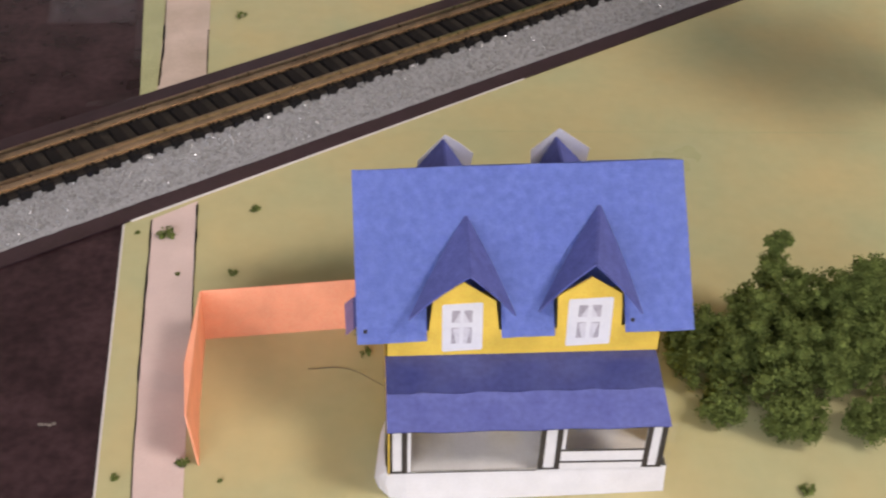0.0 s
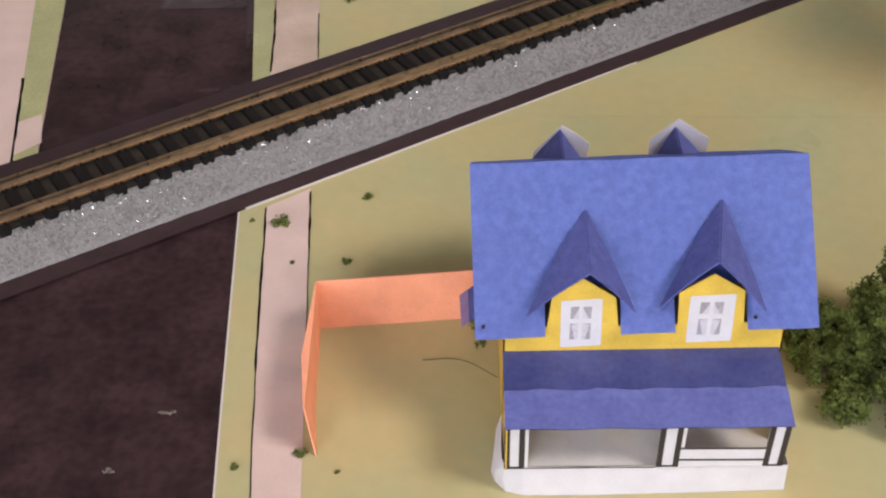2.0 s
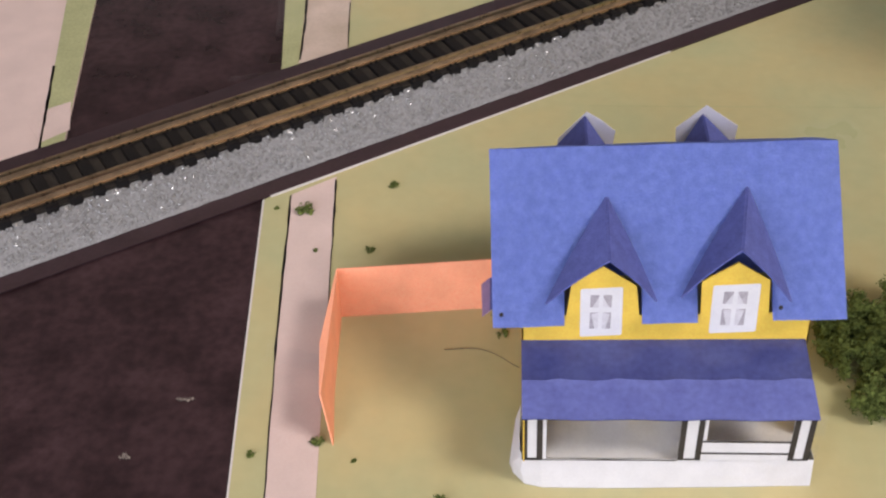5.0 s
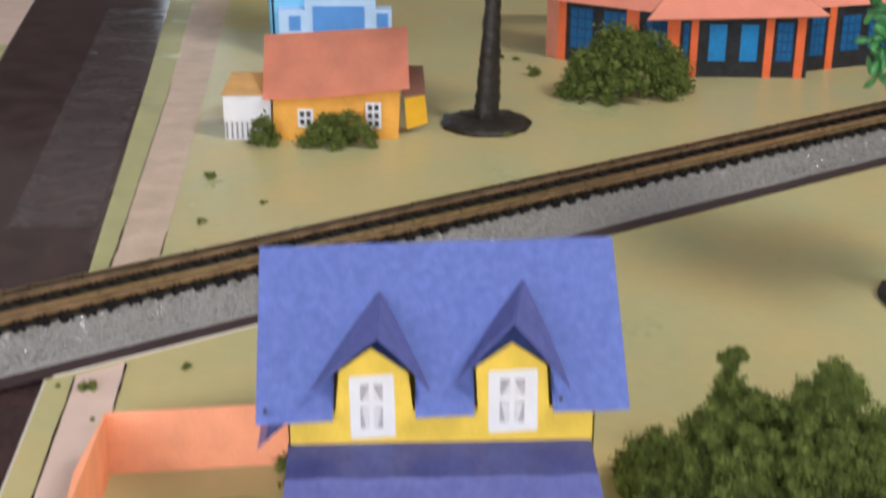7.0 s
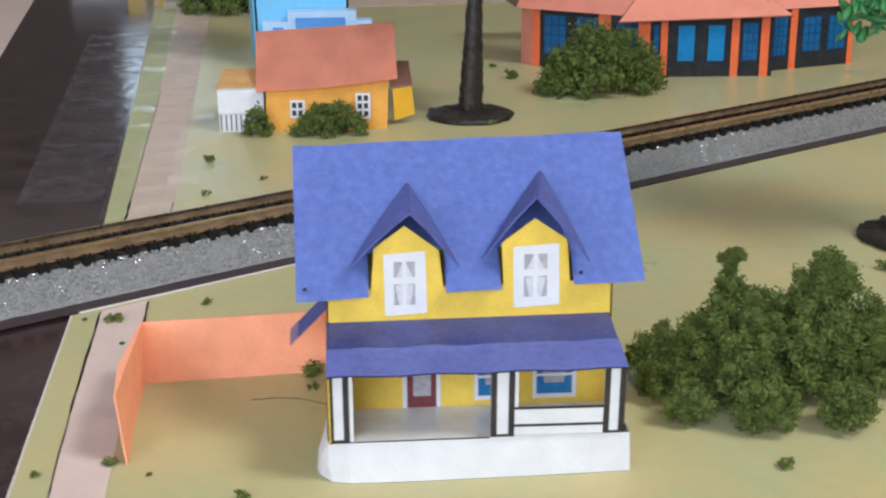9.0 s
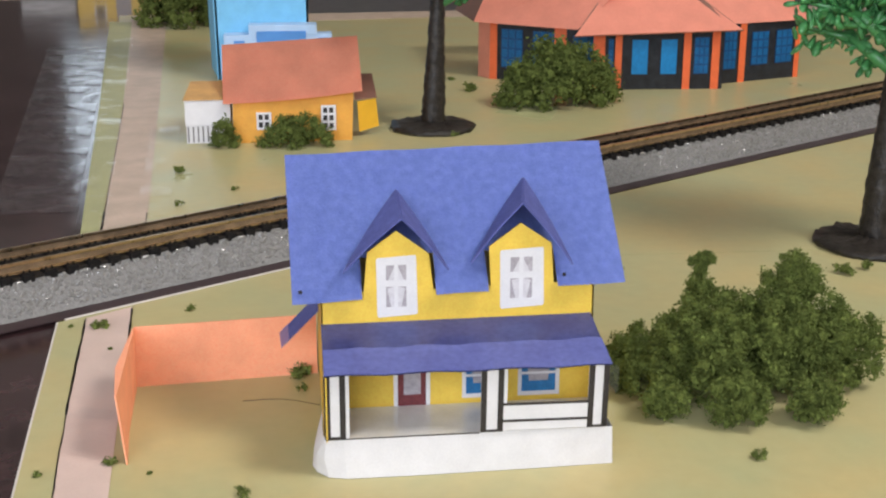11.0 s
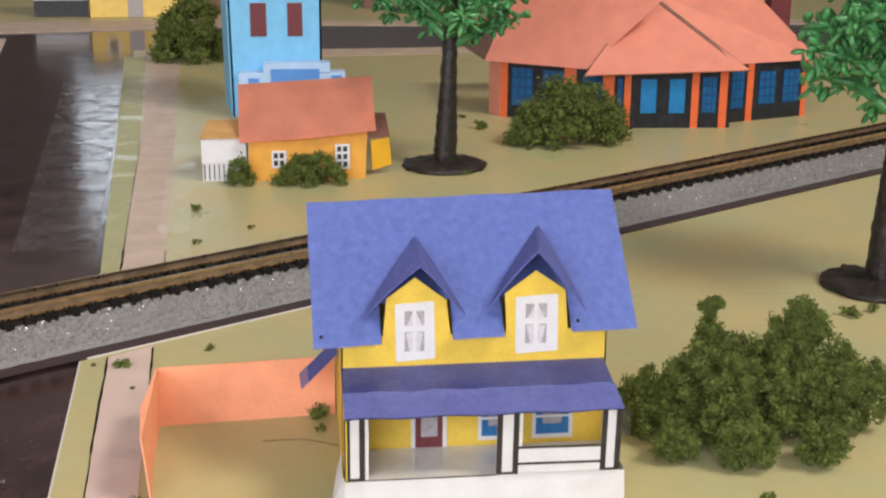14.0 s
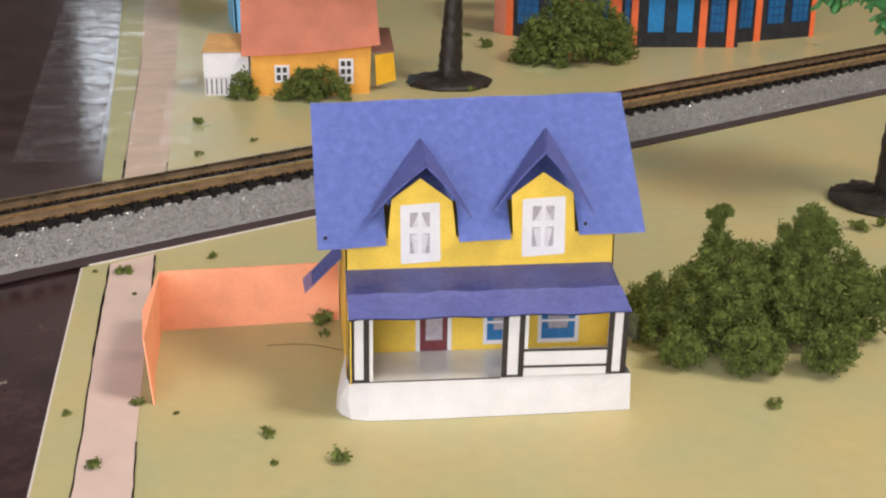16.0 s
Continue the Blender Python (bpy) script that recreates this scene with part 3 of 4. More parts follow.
    # porch back wall prints
    door = add("porch_door", facing(rect(2.12, 3.5, 1.5, 3.9), YF - 0.02, 0.012), "white", "maroon printed door with white surround")
    add("door_leaf", facing(rect(2.28, 3.34, 1.5, 3.8), YF - 0.03, 0.01), "maroon", "", door)
    add("door_pane", facing(rect(2.5, 3.14, 2.0, 3.7), YF - 0.04, 0.01), "pane", "", door)
    for x0, x1 in ((4.72, 6.0), (6.85, 8.45)):
        w = add("porch_window", facing(rect(x0, x1, 1.75, 3.8), YF - 0.02, 0.012), "white", "blue printed porch window with white surround")
        add("pane", facing(rect(x0 + 0.14, x1 - 0.16, 1.92, 3.65), YF - 0.03, 0.01), "paneblue", "", w)
        add("curtain", facing([(x0 + 0.42, 2.35), (x1 - 0.45, 2.35), (x1 - 0.3, 3.6), (x0 + 0.3, 3.6)], YF - 0.036, 0.006), "pane", "", w)
        add("glazing_bar", facing(rect(x0 + 0.14, x1 - 0.16, 2.62, 2.72), YF - 0.042, 0.006), "white", "", w)

    # porch floor, skirt and roof
    add("porch_floor", flat([(X0, -0.16), (X1 + 0.05, -0.16), (X1, YF - 0.03), (X0, YF - 0.03)], 1.55, 0.06), "glosswhite", "glossy white porch floor")
    add("porch_side", sheet([(X0 + 0.02, -0.3, 1.5), (X0 + 0.02, YF - 0.02, 1.5), (X0 + 0.02, YF - 0.02, 4.7), (X0 + 0.02, -0.6, 4.1)], (0.05, 0, 0)), "yellow")
    add("porch_side", sheet([(X1 - 0.07, 0.9, 1.5), (X1 - 0.07, YF - 0.02, 1.5), (X1 - 0.07, YF - 0.02, 4.7), (X1 - 0.07, 0.9, 4.4)], (0.05, 0, 0)), "yellow")
    bm = bmesh.new()
    run = [(-0.72, 2.4, 0.0), (-1.0, 0.9, 0.0), (-0.85, 0.4, 0.0), (-0.45, -0.1, 0), (0.2, -0.28, 0), (2.5, -0.3, 0), (5.0, -0.25, 0), (7.5, -0.2, 0), (9.98, -0.12, 0), (9.95, 2.4, 0)]
    top = [(-0.56, 2.4), (-0.62, 0.9), (-0.6, 0.2), (-0.5, -0.12), (0.1, -0.22), (2.5, -0.22), (5.0, -0.2), (7.5, -0.2), (9.9, -0.2), (9.86, 2.4)]
    low = [bm.verts.new((x, y, 0.02)) for x, y, _ in run]
    mids = [bm.verts.new(((x + u) / 2 - (0.12 if i < 4 else 0), (y + v) / 2, 0.8)) for i, ((x, y, _), (u, v)) in enumerate(zip(run, top))]
    ups = [bm.verts.new((x, y, 1.56 + 0.03 * math.sin(i * 2.3))) for i, (x, y) in enumerate(top)]
    for i in range(len(run) - 1):
        bm.faces.new((low[i], low[i + 1], mids[i + 1], mids[i]))
        bm.faces.new((mids[i], mids[i + 1], ups[i + 1], ups[i]))
    add("skirt", bm, "white", "white paper skirt round the porch base")

    def lean(y0, y1, z):
        return y0 + (y1 - y0) * (z - 1.55) / 2.6

    def post(x0, x1):
        tab = 0.13 if x1 < 8 else 0.0
        p = add("porch_post", sheet([(x0, -0.28, 1.58), (x1 + tab, -0.28, 1.58), (x1 + tab, -0.45, 4.16), (x0, -0.45, 4.16)], (0, 0.05, 0)), "white", "white printed porch post with dark edges")
        for a, b in ((x0, x0 + 0.21), (x1 - 0.21, x1)):
            add("edge_line", sheet([(a, -0.30, 1.62), (b, -0.30, 1.62), (b, -0.465, 4.1), (a, -0.465, 4.1)], (0, 0.008, 0)), "black", "", p)
        add("foot_line", sheet([(x0, -0.30, 1.60), (x1, -0.30, 1.60), (x1, -0.31, 1.70), (x0, -0.31, 1.70)], (0, 0.008, 0)), "black", "", p)

    post(-0.55, 0.2)
    post(5.02, 5.84)
    post(8.92, 9.66)
    rail = add("porch_rail", sheet([(5.84, -0.29, 1.62), (8.92, -0.29, 1.62), (8.92, -0.36, 2.62), (5.84, -0.36, 2.70)], (0, 0.04, 0)), "white", "white printed railing with dark bars")
    for z in (1.97, 2.64):
        add("rail_bar", sheet([(5.84, lean(-0.3, -0.465, z), z), (8.92, lean(-0.3, -0.465, z), z - 0.03), (8.92, lean(-0.3, -0.465, z + 0.1), z + 0.07), (5.84, lean(-0.3, -0.465, z + 0.1), z + 0.1)], (0, 0.008, 0)), "black", "", rail)
    add("sill_line", sheet([(-0.5, -0.31, 1.575), (5.0, -0.31, 1.57), (5.0, -0.315, 1.63), (-0.5, -0.315, 1.62)], (0, 0.01, 0)), "black")
    bm = bmesh.new()
    nx, ny = 24, 8
    gridp = [[bm.verts.new((-0.52 + 10.1 * i / nx + (0.10 * j / ny if i == nx else 0) - 0.02, 2.5 - 3.25 * j / ny, 4.95 - 0.75 * j / ny + 0.03 * math.sin(i * 0.9) * (j / ny) + 0.07 * i / nx * (1 - j / ny))) for j in range(ny + 1)] for i in range(nx + 1)]
    for i in range(nx):
        for j in range(ny):
            bm.faces.new((gridp[i][j], gridp[i + 1][j], gridp[i + 1][j + 1], gridp[i][j + 1]))
    gridp_co = [[v.co.copy() for v in row] for row in gridp]
    bmesh.ops.solidify(bm, geom=bm.faces[:], thickness=0.06)
    add("porch_roof", bm, "porchblue", "dark blue porch roof covered with clear tape", smooth=True)
    bm = bmesh.new()
    strip = []
    for i in range(nx + 1):
        f0 = 0.52 + 0.012 * math.sin(i * 1.3) + 0.01 * math.sin(i * 3.7)
        row = []
        for f in (f0, (f0 + 1) / 2, 1.0):
            j = f * ny
            j0 = min(int(j), ny - 1)
            p = gridp_co[i][j0].lerp(gridp_co[i][j0 + 1], j - j0)
            row.append(bm.verts.new(p + Vector((0, -0.012, 0.05))))
        strip.append(row)
    for r0, r1 in zip(strip, strip[1:]):
        for k in range(2):
            bm.faces.new((r0[k], r1[k], r1[k + 1], r0[k + 1]))
    add("tape_band", bm, "porchpale", "pale band of clear tape along the porch roof", smooth=True)
    for z0, z1, w in ((2.95, 4.05, 0.34), (1.62, 2.55, 0.24)):
        tab = facing([(9.66, z0), (9.66 + w, z0 + 0.05), (9.68 + w, z1 - 0.06), (9.66, z1)], -0.36, 0.006)
        add("tape_tab", tab, "film", "small clear tape tab on the end post")
    for x in (8.5, -1.25):
        bm = bmesh.new()
        rod(bm, (x, 2.40, roof_z(x, 0.06) + 0.06), (x, 2.38, roof_z(x, 0.06) + 0.12), 0.07, 0.07, 12)
        add("rivet_hole", bm, "black")
    return h


main_house()


# ---------------------------------------------------------------- fence
def fence():
    f = empty("fence", -8, 5, 0)
    tagged(f, "folded peach card garden fence standing on the lawn", "fence")
    inv = f.matrix_world.inverted()
    for nm, bm in (("back_panel", sheet([(-8.15, 8.9, 0), (-0.6, 9.55, 0), (-0.6, 9.6, 2.68), (-8.1, 8.95, 2.66)], (0, 0.06, 0))),
                   ("side_panel", sheet([(-8.15, 8.9, 0), (-8.0, 4.5, 0), (-7.75, 1.75, 0), (-8.0, 1.85, 2.7), (-8.3, 4.6, 2.68), (-8.1, 8.95, 2.66)], (-0.06, 0, 0)))):
        ob = part(nm, bm, "peach")
        ob.parent, ob.matrix_parent_inverse = f, inv


fence()


# ---------------------------------------------------------------- foliage
TET = ((0, 1, 2), (0, 2, 3), (0, 3, 1), (1, 3, 2))


def clump_mesh(name, lumps, seed, tufts=60, tuft=0.10, sub=1, cut=0.03):
    """Foam foliage: a knobbly core under a ragged skin of small crumbs. Lumps: (x, y, z, r)."""
    rnd = random.Random(seed)
    bm = bmesh.new()
    for x, y, z, r in lumps:
        res = bmesh.ops.create_icosphere(bm, subdivisions=sub, radius=1)
        c, off = Vector((x, y, z)), rnd.uniform(0, 50)
        for v in res["verts"]:
            d = v.co.normalized()
            v.co = c + d * r * (0.5 + 0.5 * noise.noise(d * 2.3 + Vector((off, 0, 0))))
            v.co.z = max(v.co.z, cut)
    bm.verts.index_update()
    verts, faces = [tuple(v.co * U) for v in bm.verts], [tuple(v.index for v in f.verts) for f in bm.faces]
    bm.free()
    for x, y, z, r in lumps:
        c = Vector((x, y, z))
        for _ in range(tufts):
            d = Vector((rnd.gauss(0, 1), rnd.gauss(0, 1), rnd.gauss(0, 1))).normalized()
            s = tuft * rnd.uniform(0.45, 1.35)
            q = c + d * r * rnd.gauss(0.82, 0.3)
            q.z = max(q.z, s * 0.7 + cut)
            o = len(verts)
            for _k in range(4):
                verts.append(tuple((q + Vector((rnd.gauss(0, 1), rnd.gauss(0, 1), rnd.gauss(0, 1))).normalized() * s * rnd.uniform(0.7, 1.3)) * U))
            faces += [tuple(o + i for i in t) for t in TET]
    me = bpy.data.meshes.new(name)
    me.from_pydata(verts, [], faces)
    return me


def shrub(name, x, y, lumps, seed, label, tufts=60, tuft=0.1, material="foliage", group="", sub=1, cat="bush"):
    h = empty(name, x, y, 0)
    tagged(h, label, cat, group)
    groups = lumps if isinstance(lumps[0], list) else [lumps]
    for i, g in enumerate(groups):
        me = clump_mesh("foliage_clump", g, seed + i, tufts, tuft, sub)
        me.materials.append(M[material])
        new("foliage_clump", me).parent = h
    return h


def heap(rnd, w, d, h, n, r):
    """Lump centres filling a rounded heap w wide, d deep and h high."""
    out = []
    for _ in range(n):
        a, f = rnd.uniform(0, 2 * math.pi), math.sqrt(rnd.random())
        z = h * (1 - f * f) ** 0.6 * math.sqrt(rnd.random())
        rr = r * rnd.uniform(0.7, 1.2)
        out.append((math.cos(a) * f * w / 2, math.sin(a) * f * d / 2, max(z, rr * 0.7), rr))
    return out


rnd = random.Random(11)


def mound(rnd, cx, cy, cz, rx, ry, rz, n, r):
    """Lumps through an ellipsoid, most of them near its skin."""
    out = []
    n, r, rx, rz = int(n * 1.45), r * 0.84, rx * 1.07, rz * 1.04
    for _ in range(n):
        d = Vector((rnd.gauss(0, 1), rnd.gauss(0, 1), rnd.gauss(0, 1))).normalized() * rnd.uniform(0.12, 1.0) ** 0.5
        p = (cx + d.x * rx, cy + d.y * ry, cz + d.z * rz)
        rr = r * rnd.uniform(0.65, 1.25)
        if p[2] > 0.15:
            out.append((p[0], p[1], max(p[2], rr * 0.6), rr))
    return out


BUSH = [(0, 0.3, 1.9, 3.1, 2.9, 2.2, 230, 0.42), (-3.1, 1.0, 1.2, 1.7, 2.0, 1.5, 90, 0.38), (3.2, 0.6, 2.1, 2.3, 2.5, 2.3, 160, 0.40), (5.4, 1.1, 1.5, 1.5, 2.2, 1.6, 70, 0.38),
        (0.3, 2.9, 1.8, 2.5, 1.4, 1.7, 80, 0.40), (3.6, 3.4, 1.8, 1.8, 1.3, 1.8, 60, 0.40),
        (-0.6, -3.0, 1.0, 1.1, 0.9, 1.2, 40, 0.34), (2.6, -3.0, 1.0, 1.0, 0.9, 1.2, 36, 0.33), (-3.2, -1.9, 0.8, 0.9, 0.8, 0.8, 26, 0.33), (-4.4, 1.4, 0.8, 0.8, 1.0, 0.8, 22, 0.33),
        (-0.4, 3.3, 3.3, 0.9, 0.8, 0.7, 26, 0.30), (-0.15, 3.8, 4.1, 0.2, 0.2, 0.35, 9, 0.20), (-0.1, 3.85, 4.6, 0.55, 0.4, 0.22, 16, 0.22),
        (2.5, 1.0, 4.3, 1.1, 0.9, 0.7, 32, 0.32), (2.9, 1.1, 5.1, 0.55, 0.5, 0.6, 22, 0.26), (3.6, 1.1, 4.5, 0.5, 0.5, 0.6, 14, 0.28)]
big = [mound(rnd, *m) + [(m[0], m[1], m[2], 0.74 * min(m[3:6]))] for m in BUSH]
shrub("bush", 16.2, 5.5, big, 5, "large dark olive foam bush beside the house", 100, 0.075)

SHRUBS = [(-1.0, 52.6, 5.6, 2.6, 2.4, 40, 0.55), (-6.3, 52.7, 2.0, 1.8, 1.9, 14, 0.5), (21.4, 65.6, 10.2, 6.4, 5.8, 90, 1.0), (-14.4, 117.5, 8.6, 7, 8.6, 60, 1.3)]
for i, (x, y, w, d, h, n, r) in enumerate(SHRUBS):
    n, r = int(n * 1.7), r * 0.75
    lumps = sorted(heap(random.Random(20 + i), w, d, h, n, r)) + [(0, 0, h * 0.4, 0.36 * min(w, d))]
    third = len(lumps) // 3
    shrub("bush", x, y, [lumps[:third], lumps[third:2 * third], lumps[2 * third:]], 40 + 7 * i, "olive foam bush in front of a model house", 90, 0.2 * r + 0.02)

WEEDS = [(-10.58, 16.04, 0.58), (-6.48, 18.0, 0.42), (-8.36, 1.75, 0.4), (-8.48, 36.97, 0.42), (-5.17, 40.27, 0.36), (15.45, -0.42, 0.45), (-9.05, 45.4, 0.6),
         (14.6, 72.6, 1.0), (-7.3, 13.2, 0.3), (-3.48, -1.1, 0.42), (-1.05, -3.18, 0.6), (-9.39, -2.9, 0.5), (-3.26, -3.23, 0.22), (27.4, 19.8, 0.75), (28.9, 20.5, 0.6),
         (-1.3, 7.8, 0.35), (-1.35, 9.2, 0.75), (-9.75, 13.2, 0.14), (-11.95, 16.3, 0.16), (-10.9, 1.2, 0.22), (11.0, 54.5, 0.5), (12.2, 78.5, 0.6), (13.6, 78.0, 0.5), (9.9, 1.9, 0.16), (-6.9, 0.9, 0.12)]
for i, (x, y, s) in enumerate(WEEDS):
    r = random.Random(100 + i)
    lumps = [(r.uniform(-0.5, 0.5) * s, r.uniform(-0.5, 0.5) * s, r.uniform(0.15, 0.55) * s, s * r.uniform(0.22, 0.36)) for _ in range(6)]
    shrub("weed_tuft", x, y, lumps, 200 + i, "small olive foam weed tuft on the lawn" if x > -9 else "small olive foam weed tuft on the pavement", 26, 0.16 * max(s, 0.3), "weed", "weed tufts", 1, "weed")

for i, (x, y) in enumerate(((-13.9, 4.1), (-15.6, 1.0))):
    r = random.Random(300 + i)
    shrub("lint", x, y, [(r.uniform(-0.35, 0.35), r.uniform(-0.15, 0.15), 0.05, 0.07) for _ in range(6)], 310 + i, "small pale lint speck lying on the street", 10, 0.05, "lint", "", 1, "lint")


# ---------------------------------------------------------------- plastic trees
def tree(x, y, height, start, seed, spread, lean_x=0.0):
    t = empty("tree", x, y, 0)
    tagged(t, "toy plastic tree with black trunk on a round base", "tree", "plastic trees")
    rnd = random.Random(seed)
    bm = bmesh.new()
    n = 48
    rings = []
    for rr, z in ((3.3, 0.0), (3.32, 0.3), (2.6, 0.42), (1.5, 0.5), (0.9, 0.62)):
        rings.append([bm.verts.new((math.cos(2 * math.pi * i / n) * rr * (1 + 0.045 * rnd.uniform(-1, 1)), math.sin(2 * math.pi * i / n) * rr * (1 + 0.045 * rnd.uniform(-1, 1)), z + 0.12 * rnd.uniform(-1, 1) * (z > 0.1))) for i in range(n)])
    for r0, r1 in zip(rings, rings[1:]):
        for i in range(n):
            bm.faces.new((r0[i], r0[(i + 1) % n], r1[(i + 1) % n], r1[i]))
    bm.faces.new(rings[0])
    bm.faces.new(rings[-1])
    part("base_disc", bm, "trunk", t, "rough black plastic base disc", True)
    bm = bmesh.new()
    n = 14
    rings = []
    for k in range(80):
        f = k / 79
        z = 0.6 + (height * 0.9 - 0.6) * f
        rr = 0.95 - 0.32 * min(f * 2.2, 1) - 0.2 * f
        rings.append([bm.verts.new((lean_x * f + math.cos(2 * math.pi * i / n) * rr * (1 + 0.04 * math.sin(i * 3 + z * 0.6) + 0.08 * rnd.uniform(-1, 1)), math.sin(2 * math.pi * i / n) * rr * (1 + 0.08 * rnd.uniform(-1, 1)), z + 0.04 * rnd.uniform(-1, 1))) for i in range(n)])
    for r0, r1 in zip(rings, rings[1:]):
        for i in range(n):
            bm.faces.new((r0[i], r0[(i + 1) % n], r1[(i + 1) % n], r1[i]))
    bm.faces.new(rings[-1])
    part("trunk", bm, "trunk", t, "ribbed black plastic trunk", True)
    verts, faces = [], []

    def paddle(c, d, ln, w):
        """A thick little plastic leaf."""
        d = d.normalized()
        side = d.cross(Vector((rnd.uniform(-1, 1), rnd.uniform(-1, 1), rnd.uniform(-1, 1)))).normalized()
        up = d.cross(side)
        o = len(verts)
        for f, ww in ((0, 0.35), (0.35, 0.9), (0.75, 1.0), (1.0, 0.45)):
            for sx, su in ((1, 0), (0, 0.45), (-1, 0), (0, -0.45)):
                verts.append(tuple((c + d * ln * f + side * w * ww * sx + up * w * ww * su) * U))
        for r in range(3):
            for i in range(4):
                faces.append((o + r * 4 + i, o + r * 4 + (i + 1) % 4, o + r * 4 + 4 + (i + 1) % 4, o + r * 4 + 4 + i))
        faces.append((o + 12, o + 13, o + 14, o + 15))
        faces.append((o + 3, o + 2, o + 1, o))

    count = 30
    for b in range(count):
        a = b * 2.4 + rnd.uniform(-0.3, 0.3)
        f = b / count
        z0 = start + (height * 0.88 - start) * f
        ln = spread * (1.0 - 0.35 * f) * rnd.uniform(0.75, 1.1)
        d = Vector((math.cos(a), math.sin(a), rnd.uniform(0.5, 0.95)))
        p0 = Vector((lean_x * z0 / height, 0, z0))
        p1 = p0 + d * ln * 0.5
        p2 = p1 + Vector((d.x, d.y, rnd.uniform(-0.15, 0.35))) * ln * 0.55
        limb = bmesh.new()
        rod(limb, p0, p1, 0.42, 0.28, 8)
        rod(limb, p1, p2, 0.28, 0.12, 8)
        part("limb", limb, "leaf", t, "", True)
        for _ in range(62):
            g = rnd.uniform(0.25, 1.08)
            c = p0.lerp(p1, g * 2) if g < 0.5 else p1.lerp(p2, (g - 0.5) * 2)
            w = Vector((rnd.uniform(-1, 1), rnd.uniform(-1, 1), rnd.uniform(-1.1, 0.7)))
            c = c + w * 0.75 * rnd.random()
            paddle(c, w, rnd.uniform(0.65, 1.1), rnd.uniform(0.19, 0.30))
    me = bpy.data.meshes.new("crown")
    me.from_pydata(verts, [], faces)
    me.materials.append(M["leaf"])
    for p in me.polygons:
        p.use_smooth = True
    c = tagged(new("crown", me), "green plastic paddle leaves", kind="stuff")
    c.parent = t


tree(9.65, 57.6, 24, 9.6, 3, 6.2, 0.9)
tree(31.2, 24.6, 24, 9.4, 7, 6.0, 0.4)


# ---------------------------------------------------------------- paper houses beyond the railway
def thing(name, x, y, label, cat="model house"):
    t = empty(name, x, y, 0)
    tagged(t, label, cat)
    inv = t.matrix_world.inverted()

    def add(nm, bm, material, lab="", parent=None):
        ob = part(nm, bm, material, None, lab)
        ob.parent = parent or t
        ob.matrix_parent_inverse = inv if parent is None else Matrix()
        return ob
    return add


